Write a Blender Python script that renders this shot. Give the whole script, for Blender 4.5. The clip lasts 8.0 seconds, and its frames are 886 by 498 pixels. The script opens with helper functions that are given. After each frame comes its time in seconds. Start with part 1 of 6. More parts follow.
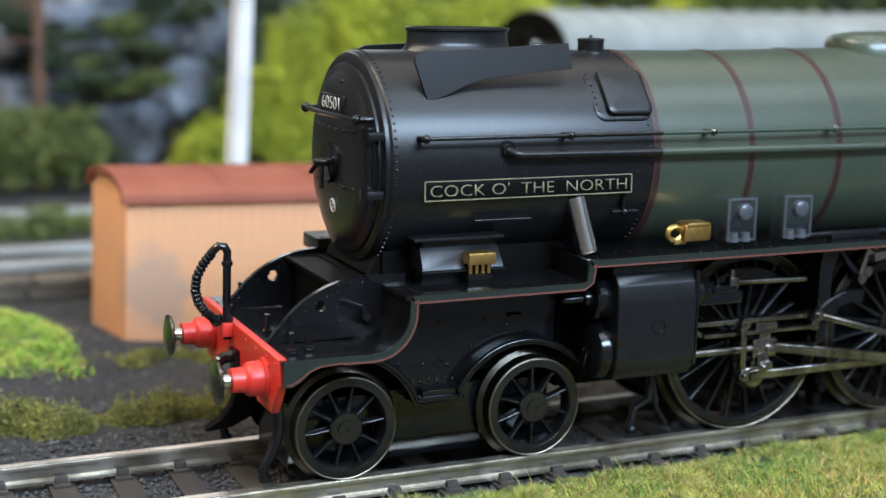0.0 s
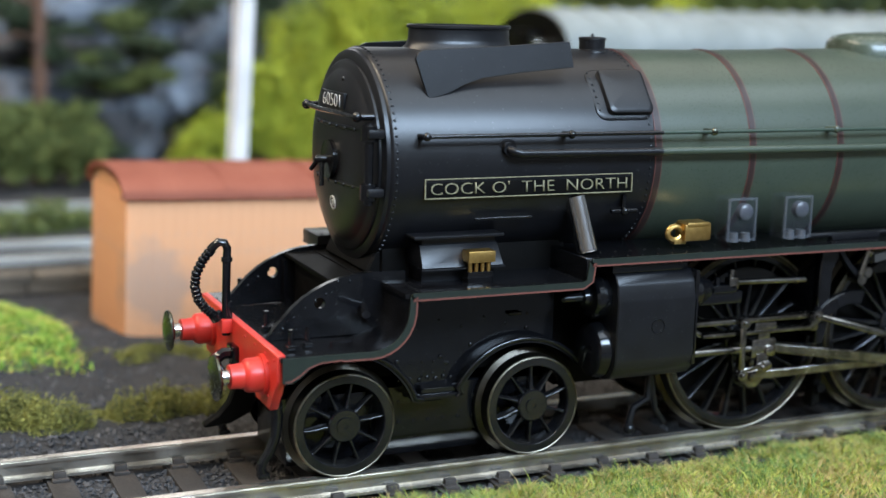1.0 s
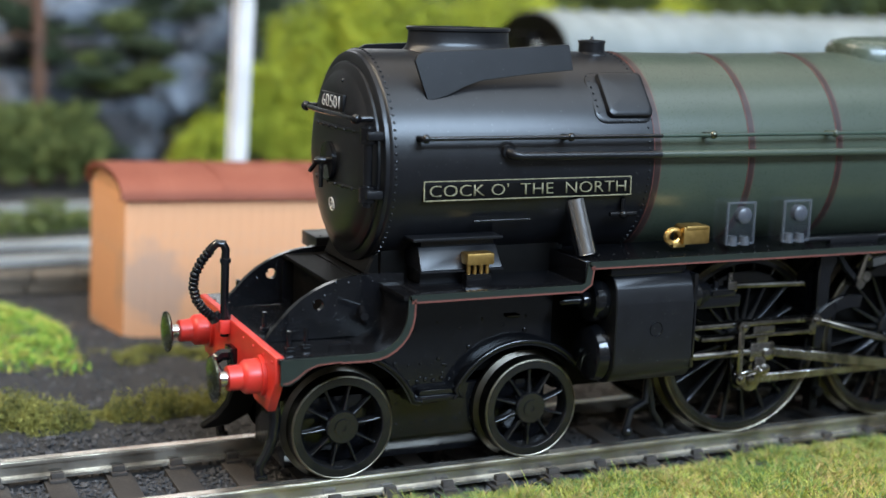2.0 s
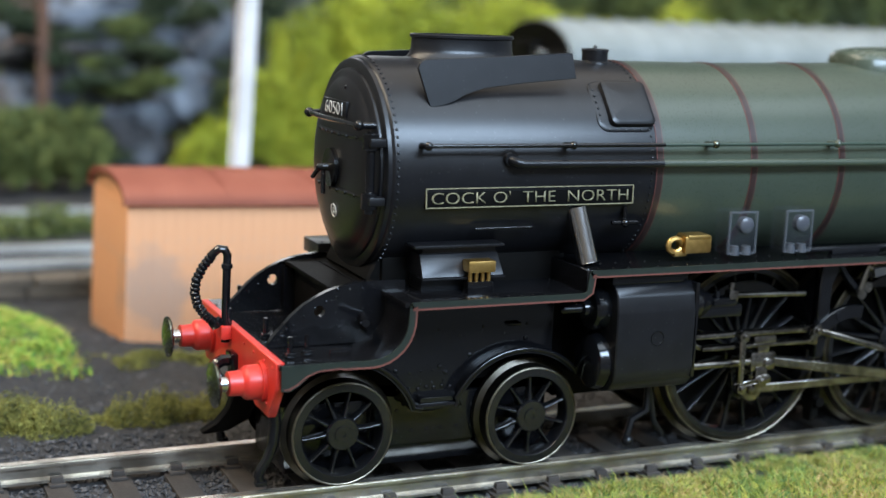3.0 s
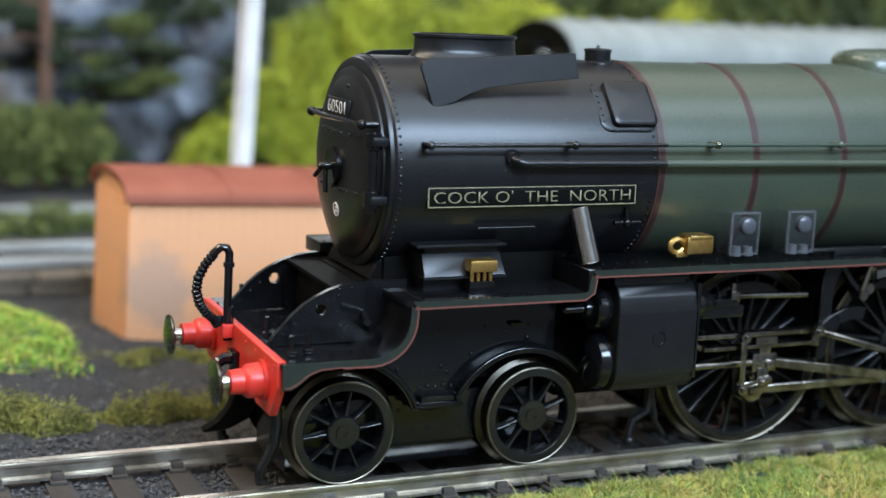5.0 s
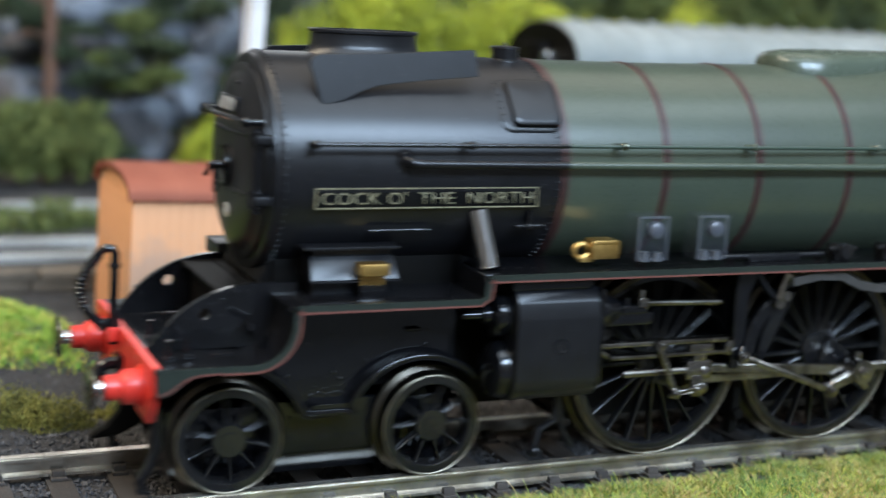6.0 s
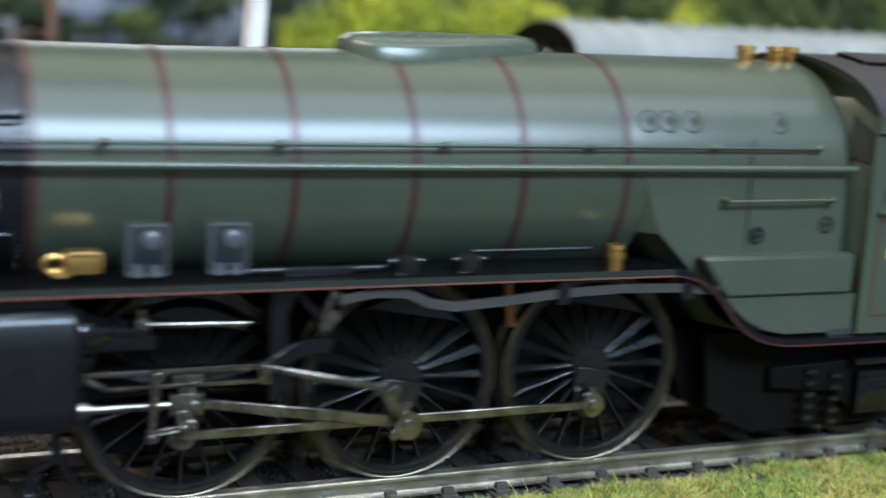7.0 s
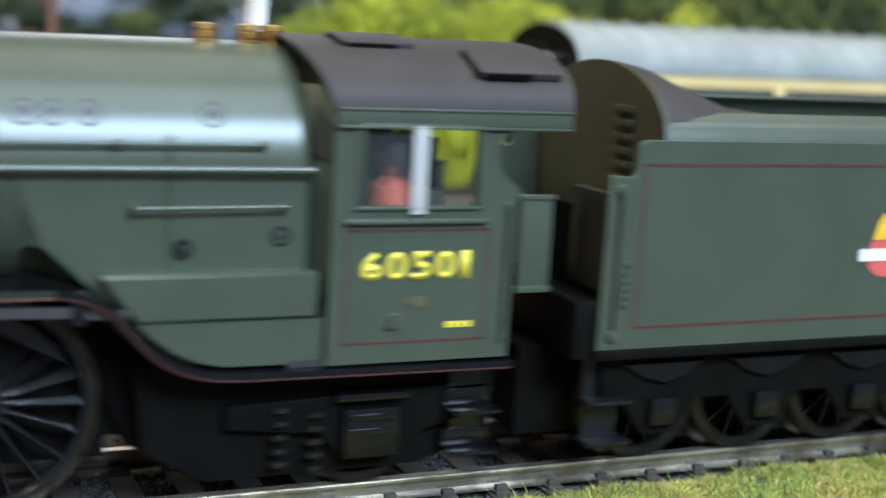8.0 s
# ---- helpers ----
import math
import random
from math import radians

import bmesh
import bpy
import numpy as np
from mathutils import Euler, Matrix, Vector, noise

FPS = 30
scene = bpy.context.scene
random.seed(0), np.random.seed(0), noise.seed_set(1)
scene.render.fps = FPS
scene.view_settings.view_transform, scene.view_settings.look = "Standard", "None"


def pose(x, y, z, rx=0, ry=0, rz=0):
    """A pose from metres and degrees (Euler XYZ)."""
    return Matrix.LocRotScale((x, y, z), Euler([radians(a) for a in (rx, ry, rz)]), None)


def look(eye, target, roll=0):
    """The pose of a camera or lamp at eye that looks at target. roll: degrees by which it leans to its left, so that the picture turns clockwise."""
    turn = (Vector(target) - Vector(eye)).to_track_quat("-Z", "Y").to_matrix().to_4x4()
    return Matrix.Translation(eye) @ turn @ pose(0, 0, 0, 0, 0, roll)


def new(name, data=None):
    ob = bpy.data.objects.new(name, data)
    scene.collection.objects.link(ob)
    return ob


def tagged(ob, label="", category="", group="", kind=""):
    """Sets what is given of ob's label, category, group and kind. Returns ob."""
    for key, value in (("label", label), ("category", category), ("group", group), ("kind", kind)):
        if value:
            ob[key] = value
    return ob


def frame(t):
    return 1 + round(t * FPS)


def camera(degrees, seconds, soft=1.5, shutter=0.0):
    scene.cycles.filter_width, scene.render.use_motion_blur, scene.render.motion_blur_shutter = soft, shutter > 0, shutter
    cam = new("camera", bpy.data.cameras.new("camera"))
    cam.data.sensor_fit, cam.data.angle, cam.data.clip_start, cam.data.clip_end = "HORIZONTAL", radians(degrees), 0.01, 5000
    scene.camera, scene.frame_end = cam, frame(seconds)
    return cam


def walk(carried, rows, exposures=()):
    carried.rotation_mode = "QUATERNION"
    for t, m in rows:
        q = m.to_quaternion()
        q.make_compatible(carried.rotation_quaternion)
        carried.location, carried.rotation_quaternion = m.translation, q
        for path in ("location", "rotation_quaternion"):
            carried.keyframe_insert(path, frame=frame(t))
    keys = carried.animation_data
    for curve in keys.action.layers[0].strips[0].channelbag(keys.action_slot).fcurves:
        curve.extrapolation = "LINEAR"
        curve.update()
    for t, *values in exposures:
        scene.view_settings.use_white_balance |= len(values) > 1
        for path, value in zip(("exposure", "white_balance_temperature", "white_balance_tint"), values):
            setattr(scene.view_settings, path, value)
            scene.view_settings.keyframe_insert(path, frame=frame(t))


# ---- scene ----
# A model railway, true size: lengths below are in millimetres and are scaled by U.
U = 0.001
SECONDS = 8.0

cam = camera(35.43, SECONDS, soft=1.5, shutter=0.5)
cam.data.dof.use_dof = True
cam.data.dof.focus_distance = 0.166
cam.data.dof.aperture_fstop = 21
EYE = Vector((-54.476, -157.447, 57.408)) * U
TURNS = [  # seconds, yaw, pitch, lean to the right
    (0.0, -24.27, -10.57, -1.17), (0.5, -24.30, -10.60, -1.41), (1.0, -24.28, -10.66, -1.61), (1.5, -24.34, -10.68, -1.69),
    (3.0, -24.25, -10.27, -2.31), (3.5, -24.28, -10.33, -2.37), (4.0, -24.19, -10.33, -2.46), (5.5, -24.16, -10.26, -2.75),
    (6.0, -24.07, -10.31, -3.09), (6.5, -24.06, -10.29, -3.16), (7.0, -24.07, -10.32, -3.20), (7.5, -24.08, -10.28, -3.20), (8.0, -24.06, -10.25, -3.31),
]


def aim(yaw, pitch, lean):
    y, p = radians(yaw), radians(pitch)
    way = Vector((-math.sin(y) * math.cos(p), math.cos(y) * math.cos(p), math.sin(p)))
    return look(EYE, EYE + way, -lean)


walk(cam, [(t, aim(a, b, c)) for t, a, b, c in TURNS], exposures=[(0.0, 0.06), (5.8, 0.06), (6.5, 0.04), (7.2, 0.08), (8.0, 0.24)])

# ---- light ----
world = bpy.data.worlds.new("hall_air")
world.use_nodes = True
world.node_tree.nodes["Background"].inputs[0].default_value = (0.8, 0.88, 1.0, 1)
world.node_tree.nodes["Background"].inputs[1].default_value = 0.05
scene.world = world


def area_lamp(name, eye, target, sx, sy, watts, colour):
    data = bpy.data.lights.new(name, "AREA")
    data.shape, data.size, data.size_y, data.energy, data.color = "RECTANGLE", sx, sy, watts, colour
    ob = new(name, data)
    ob.matrix_world = look(eye, target)
    return ob


# high windows in the walls behind the camera and beyond the layout, two rows of ceiling lights
area_lamp("window_light", (0.42, -1.96, 1.50), (0.42, 0.0, 1.50), 1.5, 0.8, 132, (0.57, 0.76, 1.0))
area_lamp("window_light", (0.60, 3.16, 1.15), (0.60, 0.0, 1.15), 1.1, 0.8, 7, (0.95, 0.97, 1.0))
area_lamp("ceiling_light_row", (0.4, -1.0, 2.30), (0.4, -1.0, 0.0), 3.2, 1.2, 38, (0.80, 0.90, 1.0))
area_lamp("ceiling_light_row", (0.3, 0.75, 2.30), (0.3, 0.75, 0.0), 3.2, 1.6, 21, (1.0, 0.92, 0.82))
area_lamp("ceiling_light_row", (-1.5, 0.2, 2.30), (-1.5, 0.2, 0.0), 0.3, 2.6, 78, (1.0, 0.86, 0.66))

# ---- materials ----


def material(name, base, rough=0.5, metal=0.0, second=None, size=900.0, spread=(0.4, 0.65), bump=0.0, fine=None, coat=0.0,
             spec=0.5, wear=0.15, island=0.0, obj_random=0.0, third=None, transmission=0.0, dust=0.0):
    """Paint, stone, wood or metal: two colours mixed by noise at one scale, fine relief at another, roughness that varies."""
    m = bpy.data.materials.new(name)
    m.use_nodes = True
    nt = m.node_tree
    n, link = nt.nodes, nt.links.new
    b = n["Principled BSDF"]
    b.inputs["Metallic"].default_value = metal
    b.inputs["Coat Weight"].default_value = coat
    b.inputs["Specular IOR Level"].default_value = spec
    b.inputs["Transmission Weight"].default_value = transmission
    co = n.new("ShaderNodeTexCoord")
    big = n.new("ShaderNodeTexNoise")
    big.inputs["Scale"].default_value, big.inputs["Detail"].default_value = size, 5
    link(co.outputs["Object"], big.inputs["Vector"])
    ramp = n.new("ShaderNodeValToRGB")
    second = second or tuple(c * 0.8 for c in base)
    ramp.color_ramp.elements[0].position, ramp.color_ramp.elements[1].position = spread
    ramp.color_ramp.elements[0].color, ramp.color_ramp.elements[1].color = (*base, 1), (*second, 1)
    if third:
        e = ramp.color_ramp.elements.new(min(0.98, spread[1] + 0.12))
        e.color = (*third, 1)
    source = big.outputs["Fac"]
    if island or obj_random:
        geo = n.new("ShaderNodeNewGeometry" if island else "ShaderNodeObjectInfo")
        add = n.new("ShaderNodeMath")
        add.operation = "MULTIPLY_ADD"
        link(geo.outputs["Random Per Island" if island else "Random"], add.inputs[0])
        add.inputs[1].default_value = island or obj_random
        less = n.new("ShaderNodeMath")
        less.operation = "SUBTRACT"
        link(big.outputs["Fac"], less.inputs[0])
        less.inputs[1].default_value = (island or obj_random) / 2
        link(less.outputs[0], add.inputs[2])
        source = add.outputs[0]
    link(source, ramp.inputs["Fac"])
    paint = ramp.outputs["Color"]
    if dust:  # sparse pale specks
        speck, cut, mix = n.new("ShaderNodeTexNoise"), n.new("ShaderNodeMapRange"), n.new("ShaderNodeMixRGB")
        speck.inputs["Scale"].default_value, speck.inputs["Detail"].default_value = 4200, 0
        link(co.outputs["Object"], speck.inputs["Vector"])
        cut.inputs["From Min"].default_value, cut.inputs["From Max"].default_value = 0.80 - dust, 0.86 - dust
        link(speck.outputs["Fac"], cut.inputs["Value"])
        link(cut.outputs["Result"], mix.inputs[0])
        link(paint, mix.inputs[1])
        mix.inputs[2].default_value = (0.045, 0.045, 0.045, 1)
        paint = mix.outputs[0]
    link(paint, b.inputs["Base Color"])
    small = n.new("ShaderNodeTexNoise")
    small.inputs["Scale"].default_value, small.inputs["Detail"].default_value = fine or size * 6, 4
    link(co.outputs["Object"], small.inputs["Vector"])
    span = n.new("ShaderNodeMapRange")
    span.inputs["To Min"].default_value, span.inputs["To Max"].default_value = max(0.03, rough - wear), min(1, rough + wear)
    link(small.outputs["Fac"], span.inputs["Value"])
    link(span.outputs["Result"], b.inputs["Roughness"])
    if bump:
        bm = n.new("ShaderNodeBump")
        bm.inputs["Strength"].default_value, bm.inputs["Distance"].default_value = 0.6, bump * U
        link(small.outputs["Fac"], bm.inputs["Height"])
        link(bm.outputs["Normal"], b.inputs["Normal"])
    return m


BLACK = material("satin_black_paint", (0.007, 0.007, 0.0085), 0.33, second=(0.005, 0.005, 0.006), size=500, fine=4800, bump=0.010, wear=0.07, spec=0.42, dust=0.004)
GLOSS = material("gloss_black_paint", (0.005, 0.005, 0.006), 0.16, second=(0.0035, 0.0035, 0.004), size=500, fine=2500, bump=0.005, wear=0.06, dust=0.006)
# near-black with almost no sheen, for parts that must stay dark
MATTBLACK = material("matt_black_paint", (0.004, 0.0037, 0.0035), 0.5, second=(0.0055, 0.005, 0.0045), size=300, fine=6000, bump=0.03, spec=0.06)
WHEELBLACK = material("wheel_black", (0.007, 0.007, 0.008), 0.16, second=(0.012, 0.011, 0.010), size=400, fine=5000)
GREEN = material("locomotive_green_paint", (0.052, 0.066, 0.045), 0.29, second=(0.047, 0.060, 0.041), size=120, fine=6000, bump=0.006, wear=0.06, spec=0.6)
RED = material("buffer_beam_red", (0.62, 0.035, 0.022), 0.36, second=(0.54, 0.03, 0.02), size=400, fine=7000, wear=0.08)
BAND = material("lining_band", (0.085, 0.024, 0.022), 0.42, second=(0.06, 0.02, 0.02), size=900)
LINE = material("lining_orange_red", (0.165, 0.052, 0.039), 0.45, second=(0.14, 0.048, 0.036), size=1500)
BANDBROWN = material("boiler_band_brown_black", (0.036, 0.019, 0.017), 0.34, second=(0.029, 0.016, 0.014), size=500)
BANDLINE = material("boiler_band_line", (0.14, 0.050, 0.042), 0.4, second=(0.11, 0.042, 0.036), size=1500)
VALANCE = material("valance_dark_green", (0.015, 0.021, 0.016), 0.4)
RECESSGREEN = material("recess_dark_green", (0.010, 0.014, 0.011), 0.4)
BRASS = material("polished_brass", (0.66, 0.42, 0.14), 0.36, 1.0, second=(0.5, 0.3, 0.09), size=800)
STEEL = material("bright_steel", (0.58, 0.57, 0.55), 0.18, 1.0, second=(0.38, 0.36, 0.32), size=600)
ROD = material("rod_steel_oily", (0.30, 0.28, 0.255), 0.25, 1.0, second=(0.13, 0.115, 0.10), size=500, fine=5000, wear=0.08)
TYRE = material("tyre_dark_metal", (0.085, 0.075, 0.060), 0.34, 1.0, second=(0.045, 0.040, 0.033), size=300)
TYREEDGE = material("worn_tyre_edge", (0.30, 0.265, 0.195), 0.42, 1.0, second=(0.14, 0.12, 0.09), size=300)
BUFFERSTEEL = material("buffer_steel", (0.16, 0.165, 0.14), 0.24, 1.0, second=(0.11, 0.12, 0.09), size=500)
RAIL = material("nickel_silver_rail", (0.60, 0.55, 0.47), 0.24, 0.85, second=(0.17, 0.135, 0.10), size=150, fine=900, wear=0.06, spread=(0.42, 0.72))
CREAM = material("cream_lettering", (0.28, 0.25, 0.15), 0.5, second=(0.19, 0.17, 0.10), size=2000)
YELLOW = material("yellow_transfer", (0.75, 0.62, 0.06), 0.45, second=(0.66, 0.53, 0.05), size=2000)
WHITE = material("white_lettering", (0.75, 0.74, 0.70), 0.5)
SLEEPER = material("sleeper_plastic_weathered", (0.032, 0.026, 0.022), 0.7, second=(0.056, 0.045, 0.037), size=260, fine=3000, bump=0.08, obj_random=0.25)
BALLAST = material("dark_ash_ballast", (0.030, 0.029, 0.030), 0.75, second=(0.050, 0.047, 0.048), size=500, fine=3000, bump=0.2, island=0.5, third=(0.095, 0.088, 0.086))
EARTH = material("dark_ash_ground", (0.018, 0.0165, 0.017), 0.9, second=(0.032, 0.029, 0.028), size=38, fine=1500, bump=0.8, third=(0.052, 0.044, 0.038))
TURF = material("turf_base", (0.13, 0.14, 0.035), 0.95, second=(0.22, 0.22, 0.05), size=180, fine=1500, bump=0.5, third=(0.07, 0.06, 0.03))
BLADE = material("static_grass", (0.09, 0.20, 0.05), 0.6, second=(0.52, 0.52, 0.07), size=60, fine=2500, island=0.75, spread=(0.25, 0.6), third=(0.50, 0.33, 0.13))
MOUND = material("bright_grass", (0.12, 0.28, 0.035), 0.8, second=(0.42, 0.48, 0.06), size=70, fine=2500, island=0.6, spread=(0.3, 0.62), third=(0.50, 0.36, 0.10))
MOSS = material("moss_scatter", (0.075, 0.078, 0.016), 0.85, second=(0.28, 0.26, 0.055), size=160, fine=2500, island=0.4, spread=(0.32, 0.66))
BUSH = material("yellow_green_foliage", (0.22, 0.26, 0.016), 0.8, second=(0.56, 0.57, 0.05), size=28, fine=1500, island=0.35, spread=(0.34, 0.62))
PINE = material("dark_foliage", (0.028, 0.044, 0.018), 0.85, second=(0.080, 0.100, 0.042), size=40, fine=1500, island=0.4, third=(0.10, 0.115, 0.05))
OLIVE = material("olive_foliage", (0.075, 0.095, 0.022), 0.85, second=(0.18, 0.20, 0.052), size=60, fine=1500, island=0.45)
BARK = material("brown_bark", (0.15, 0.075, 0.045), 0.85, second=(0.09, 0.05, 0.035), size=200, bump=0.5)
ROCK = material("grey_rock", (0.035, 0.034, 0.036), 0.85, second=(0.23, 0.25, 0.285), size=34, fine=420, bump=2.5, spread=(0.40, 0.60), third=(0.11, 0.085, 0.07))
WALLSTONE = material("weathered_edging_stone", (0.14, 0.11, 0.08), 0.85, second=(0.085, 0.068, 0.05), size=90, fine=1500, bump=0.3, obj_random=0.3)
HUTWALL = material("salmon_painted_boards", (0.76, 0.37, 0.19), 0.7, spec=0.25, second=(0.71, 0.345, 0.175), spread=(0.35, 0.50), size=60, fine=2500, bump=0.06, third=(0.42, 0.34, 0.28))
HUTROOF = material("terracotta_roof", (0.24, 0.072, 0.044), 0.8, spec=0.2, second=(0.30, 0.10, 0.062), size=80, fine=2500, bump=0.1)
POSTWHITE = material("white_painted_post", (0.84, 0.79, 0.76), 0.55, second=(0.62, 0.58, 0.55), size=60)
ROOFGREY = material("coach_roof_grey", (0.26, 0.275, 0.262), 0.7, spec=0.3, second=(0.20, 0.215, 0.205), size=70, fine=2000, bump=0.1)
COACHCREAM = material("coach_cream", (0.75, 0.55, 0.24), 0.4, second=(0.70, 0.50, 0.20), size=100)
COACHRED = material("coach_crimson", (0.16, 0.02, 0.02), 0.4)
CABROOF = material("cab_roof_brown_black", (0.040, 0.034, 0.033), 0.55, second=(0.034, 0.029, 0.028), size=150, fine=6000, bump=0.015, spec=0.25)
OLDBRASS = material("worn_transfer_gold", (0.085, 0.075, 0.035), 0.5, second=(0.05, 0.05, 0.03), size=900)
OLIVEDARK = material("tender_front_olive", (0.034, 0.034, 0.017), 0.5, second=(0.028, 0.028, 0.014), size=200)
COAL = material("coal", (0.010, 0.010, 0.011), 0.45, second=(0.02, 0.02, 0.02), size=300, fine=1200, bump=0.6)
INSIDE = material("cab_interior_dark", (0.020, 0.022, 0.018), 0.7)
DOLL = material("painted_figure", (0.46, 0.10, 0.06), 0.6, second=(0.025, 0.018, 0.03), size=150, spread=(0.47, 0.55))
PLASTER = material("hall_plaster", (0.32, 0.32, 0.31), 0.9, second=(0.28, 0.28, 0.27), size=3, fine=60)
FLOORING = material("hall_floor", (0.030, 0.026, 0.022), 0.6, second=(0.022, 0.019, 0.016), size=4, fine=80)


def glass(name, tint, rough, clear):
    m = bpy.data.materials.new(name)
    m.use_nodes = True
    nt = m.node_tree
    b = nt.nodes["Principled BSDF"]
    b.inputs["Base Color"].default_value, b.inputs["Roughness"].default_value = (*tint, 1), rough
    clear_node, mix = nt.nodes.new("ShaderNodeBsdfTransparent"), nt.nodes.new("ShaderNodeMixShader")
    noise_node, span = nt.nodes.new("ShaderNodeTexNoise"), nt.nodes.new("ShaderNodeMapRange")
    noise_node.inputs["Scale"].default_value = 500
    span.inputs["To Min"].default_value, span.inputs["To Max"].default_value = 1 - clear - 0.06, 1 - clear + 0.06
    nt.links.new(noise_node.outputs["Fac"], span.inputs["Value"])
    nt.links.new(span.outputs["Result"], mix.inputs[0])
    nt.links.new(clear_node.outputs[0], mix.inputs[1])
    nt.links.new(b.outputs[0], mix.inputs[2])
    nt.links.new(mix.outputs[0], nt.nodes["Material Output"].inputs[0])
    return m




def wall_stain(m, centre, reach):
    """A grey weathered patch on the boards, with a ragged edge."""
    nt = m.node_tree
    n, link = nt.nodes, nt.links.new
    b = n["Principled BSDF"]
    paint = b.inputs["Base Color"].links[0].from_socket
    geo, far, ragged, add, cut, mix = (n.new("ShaderNodeNewGeometry"), n.new("ShaderNodeVectorMath"), n.new("ShaderNodeTexNoise"), n.new("ShaderNodeMath"), n.new("ShaderNodeMapRange"), n.new("ShaderNodeMixRGB"))
    far.operation = "DISTANCE"
    far.inputs[1].default_value = Vector(centre) * U
    link(geo.outputs["Position"], far.inputs[0])
    ragged.inputs["Scale"].default_value, ragged.inputs["Detail"].default_value = 170, 6
    link(geo.outputs["Position"], ragged.inputs["Vector"])
    add.operation = "MULTIPLY_ADD"
    link(ragged.outputs["Fac"], add.inputs[0])
    add.inputs[1].default_value = reach * U * 1.5
    link(far.outputs["Value"], add.inputs[2])
    cut.inputs["From Min"].default_value, cut.inputs["From Max"].default_value = reach * U * 1.65, reach * U * 1.25
    cut.inputs["To Max"].default_value = 0.5
    link(add.outputs[0], cut.inputs["Value"])
    link(cut.outputs["Result"], mix.inputs[0])
    link(paint, mix.inputs[1])
    mix.inputs[2].default_value = (0.30, 0.25, 0.215, 1)
    link(mix.outputs[0], b.inputs["Base Color"])


wall_stain(HUTWALL, (-3.0, 79.0, 4.0), 9.5)
CLEAR = glass("clear_plastic", (0.12, 0.13, 0.15), 0.12, 0.94)
CLEAREDGE = glass("clear_plastic_edge", (0.15, 0.16, 0.18), 0.15, 0.7)
# pale colour carries the window light on the far rails
LITFARRAIL = material("far_rail_painted_lit", (0.62, 0.60, 0.55), 0.35, 0.3, second=(0.5, 0.47, 0.42), size=60)
PALEBED = material("pale_ballast_bed", (0.26, 0.25, 0.24), 0.9, second=(0.38, 0.37, 0.35), size=120, fine=1200, bump=0.5)
PANE = glass("window_glazing", (0.2, 0.22, 0.22), 0.08, 0.93)
SCREEN = glass("clear_wind_deflector", (0.62, 0.62, 0.60), 0.2, 0.5)

# ---- mesh helpers, all in millimetres ----


def mm(x, y, z, rx=0, ry=0, rz=0):
    return pose(x * U, y * U, z * U, rx, ry, rz)


def merge(bm, other, m=None):
    if m is not None:
        other.transform(m)
    table = [bm.verts.new(v.co) for v in other.verts]
    other.verts.index_update()
    for f in other.faces:
        try:
            bm.faces.new([table[v.index] for v in f.verts])
        except ValueError:
            pass
    other.free()
    return bm


def box(bm, x0, x1, y0, y1, z0, z1, bevel=0.0, m=None):
    b = bmesh.new()
    bmesh.ops.create_cube(b, size=1)
    for v in b.verts:
        v.co = Vector(((x0 + x1) / 2 + v.co.x * (x1 - x0), (y0 + y1) / 2 + v.co.y * (y1 - y0), (z0 + z1) / 2 + v.co.z * (z1 - z0)))
    if bevel:
        bmesh.ops.bevel(b, geom=list(b.edges), offset=bevel, segments=2, affect="EDGES", profile=0.6)
    return merge(bm, b, m)


def lathe(bm, origin, axis, profile, n=24, caps=True, a0=0.0, a1=360.0):
    """Revolves (distance along the axis, radius) pairs round an axis."""
    axis = Vector(axis).normalized()
    side = axis.cross(Vector((0, 0, 1)) if abs(axis.z) < 0.9 else Vector((1, 0, 0))).normalized()
    up = axis.cross(side)
    origin = Vector(origin)
    whole = a1 - a0 >= 360
    count = n if whole else n + 1
    rings = []
    for d, r in profile:
        ring = []
        for i in range(count):
            a = radians(a0 + (a1 - a0) * i / n)
            ring.append(bm.verts.new(origin + axis * d + (side * math.cos(a) + up * math.sin(a)) * max(r, 1e-4)))
        rings.append(ring)
    for p, q in zip(rings, rings[1:]):
        for i in range(n):
            j = (i + 1) % count
            bm.faces.new((p[i], p[j], q[j], q[i]))
    if caps and whole:
        bm.faces.new(rings[0][::-1])
        bm.faces.new(rings[-1])
    return bm


def rod(bm, p, q, r, r2=None, n=12):
    p, q = Vector(p), Vector(q)
    return lathe(bm, p, q - p, [(0, r), ((q - p).length, r if r2 is None else r2)], n)


def ball(bm, c, r, n=10, squash=1.0):
    return lathe(bm, c, (0, 0, 1), [(-r * squash * math.cos(math.pi * i / n), r * math.sin(math.pi * i / n)) for i in range(n + 1)], n + 4)


def tube(bm, points, r, n=8):
    points = [Vector(p) for p in points]
    rings, side = [], None
    for i, p in enumerate(points):
        way = (points[min(i + 1, len(points) - 1)] - points[max(i - 1, 0)]).normalized()
        if side is None:
            side = way.cross(Vector((0, 1, 0.2))).normalized()
        side = (side - way * side.dot(way)).normalized()
        up = way.cross(side)
        rr = r[i] if isinstance(r, (list, tuple)) else r
        rings.append([bm.verts.new(p + (side * math.cos(2 * math.pi * k / n) + up * math.sin(2 * math.pi * k / n)) * rr) for k in range(n)])
    for a, b in zip(rings, rings[1:]):
        for k in range(n):
            bm.faces.new((a[k], a[(k + 1) % n], b[(k + 1) % n], b[k]))
    bm.faces.new(rings[0][::-1])
    bm.faces.new(rings[-1])
    return bm


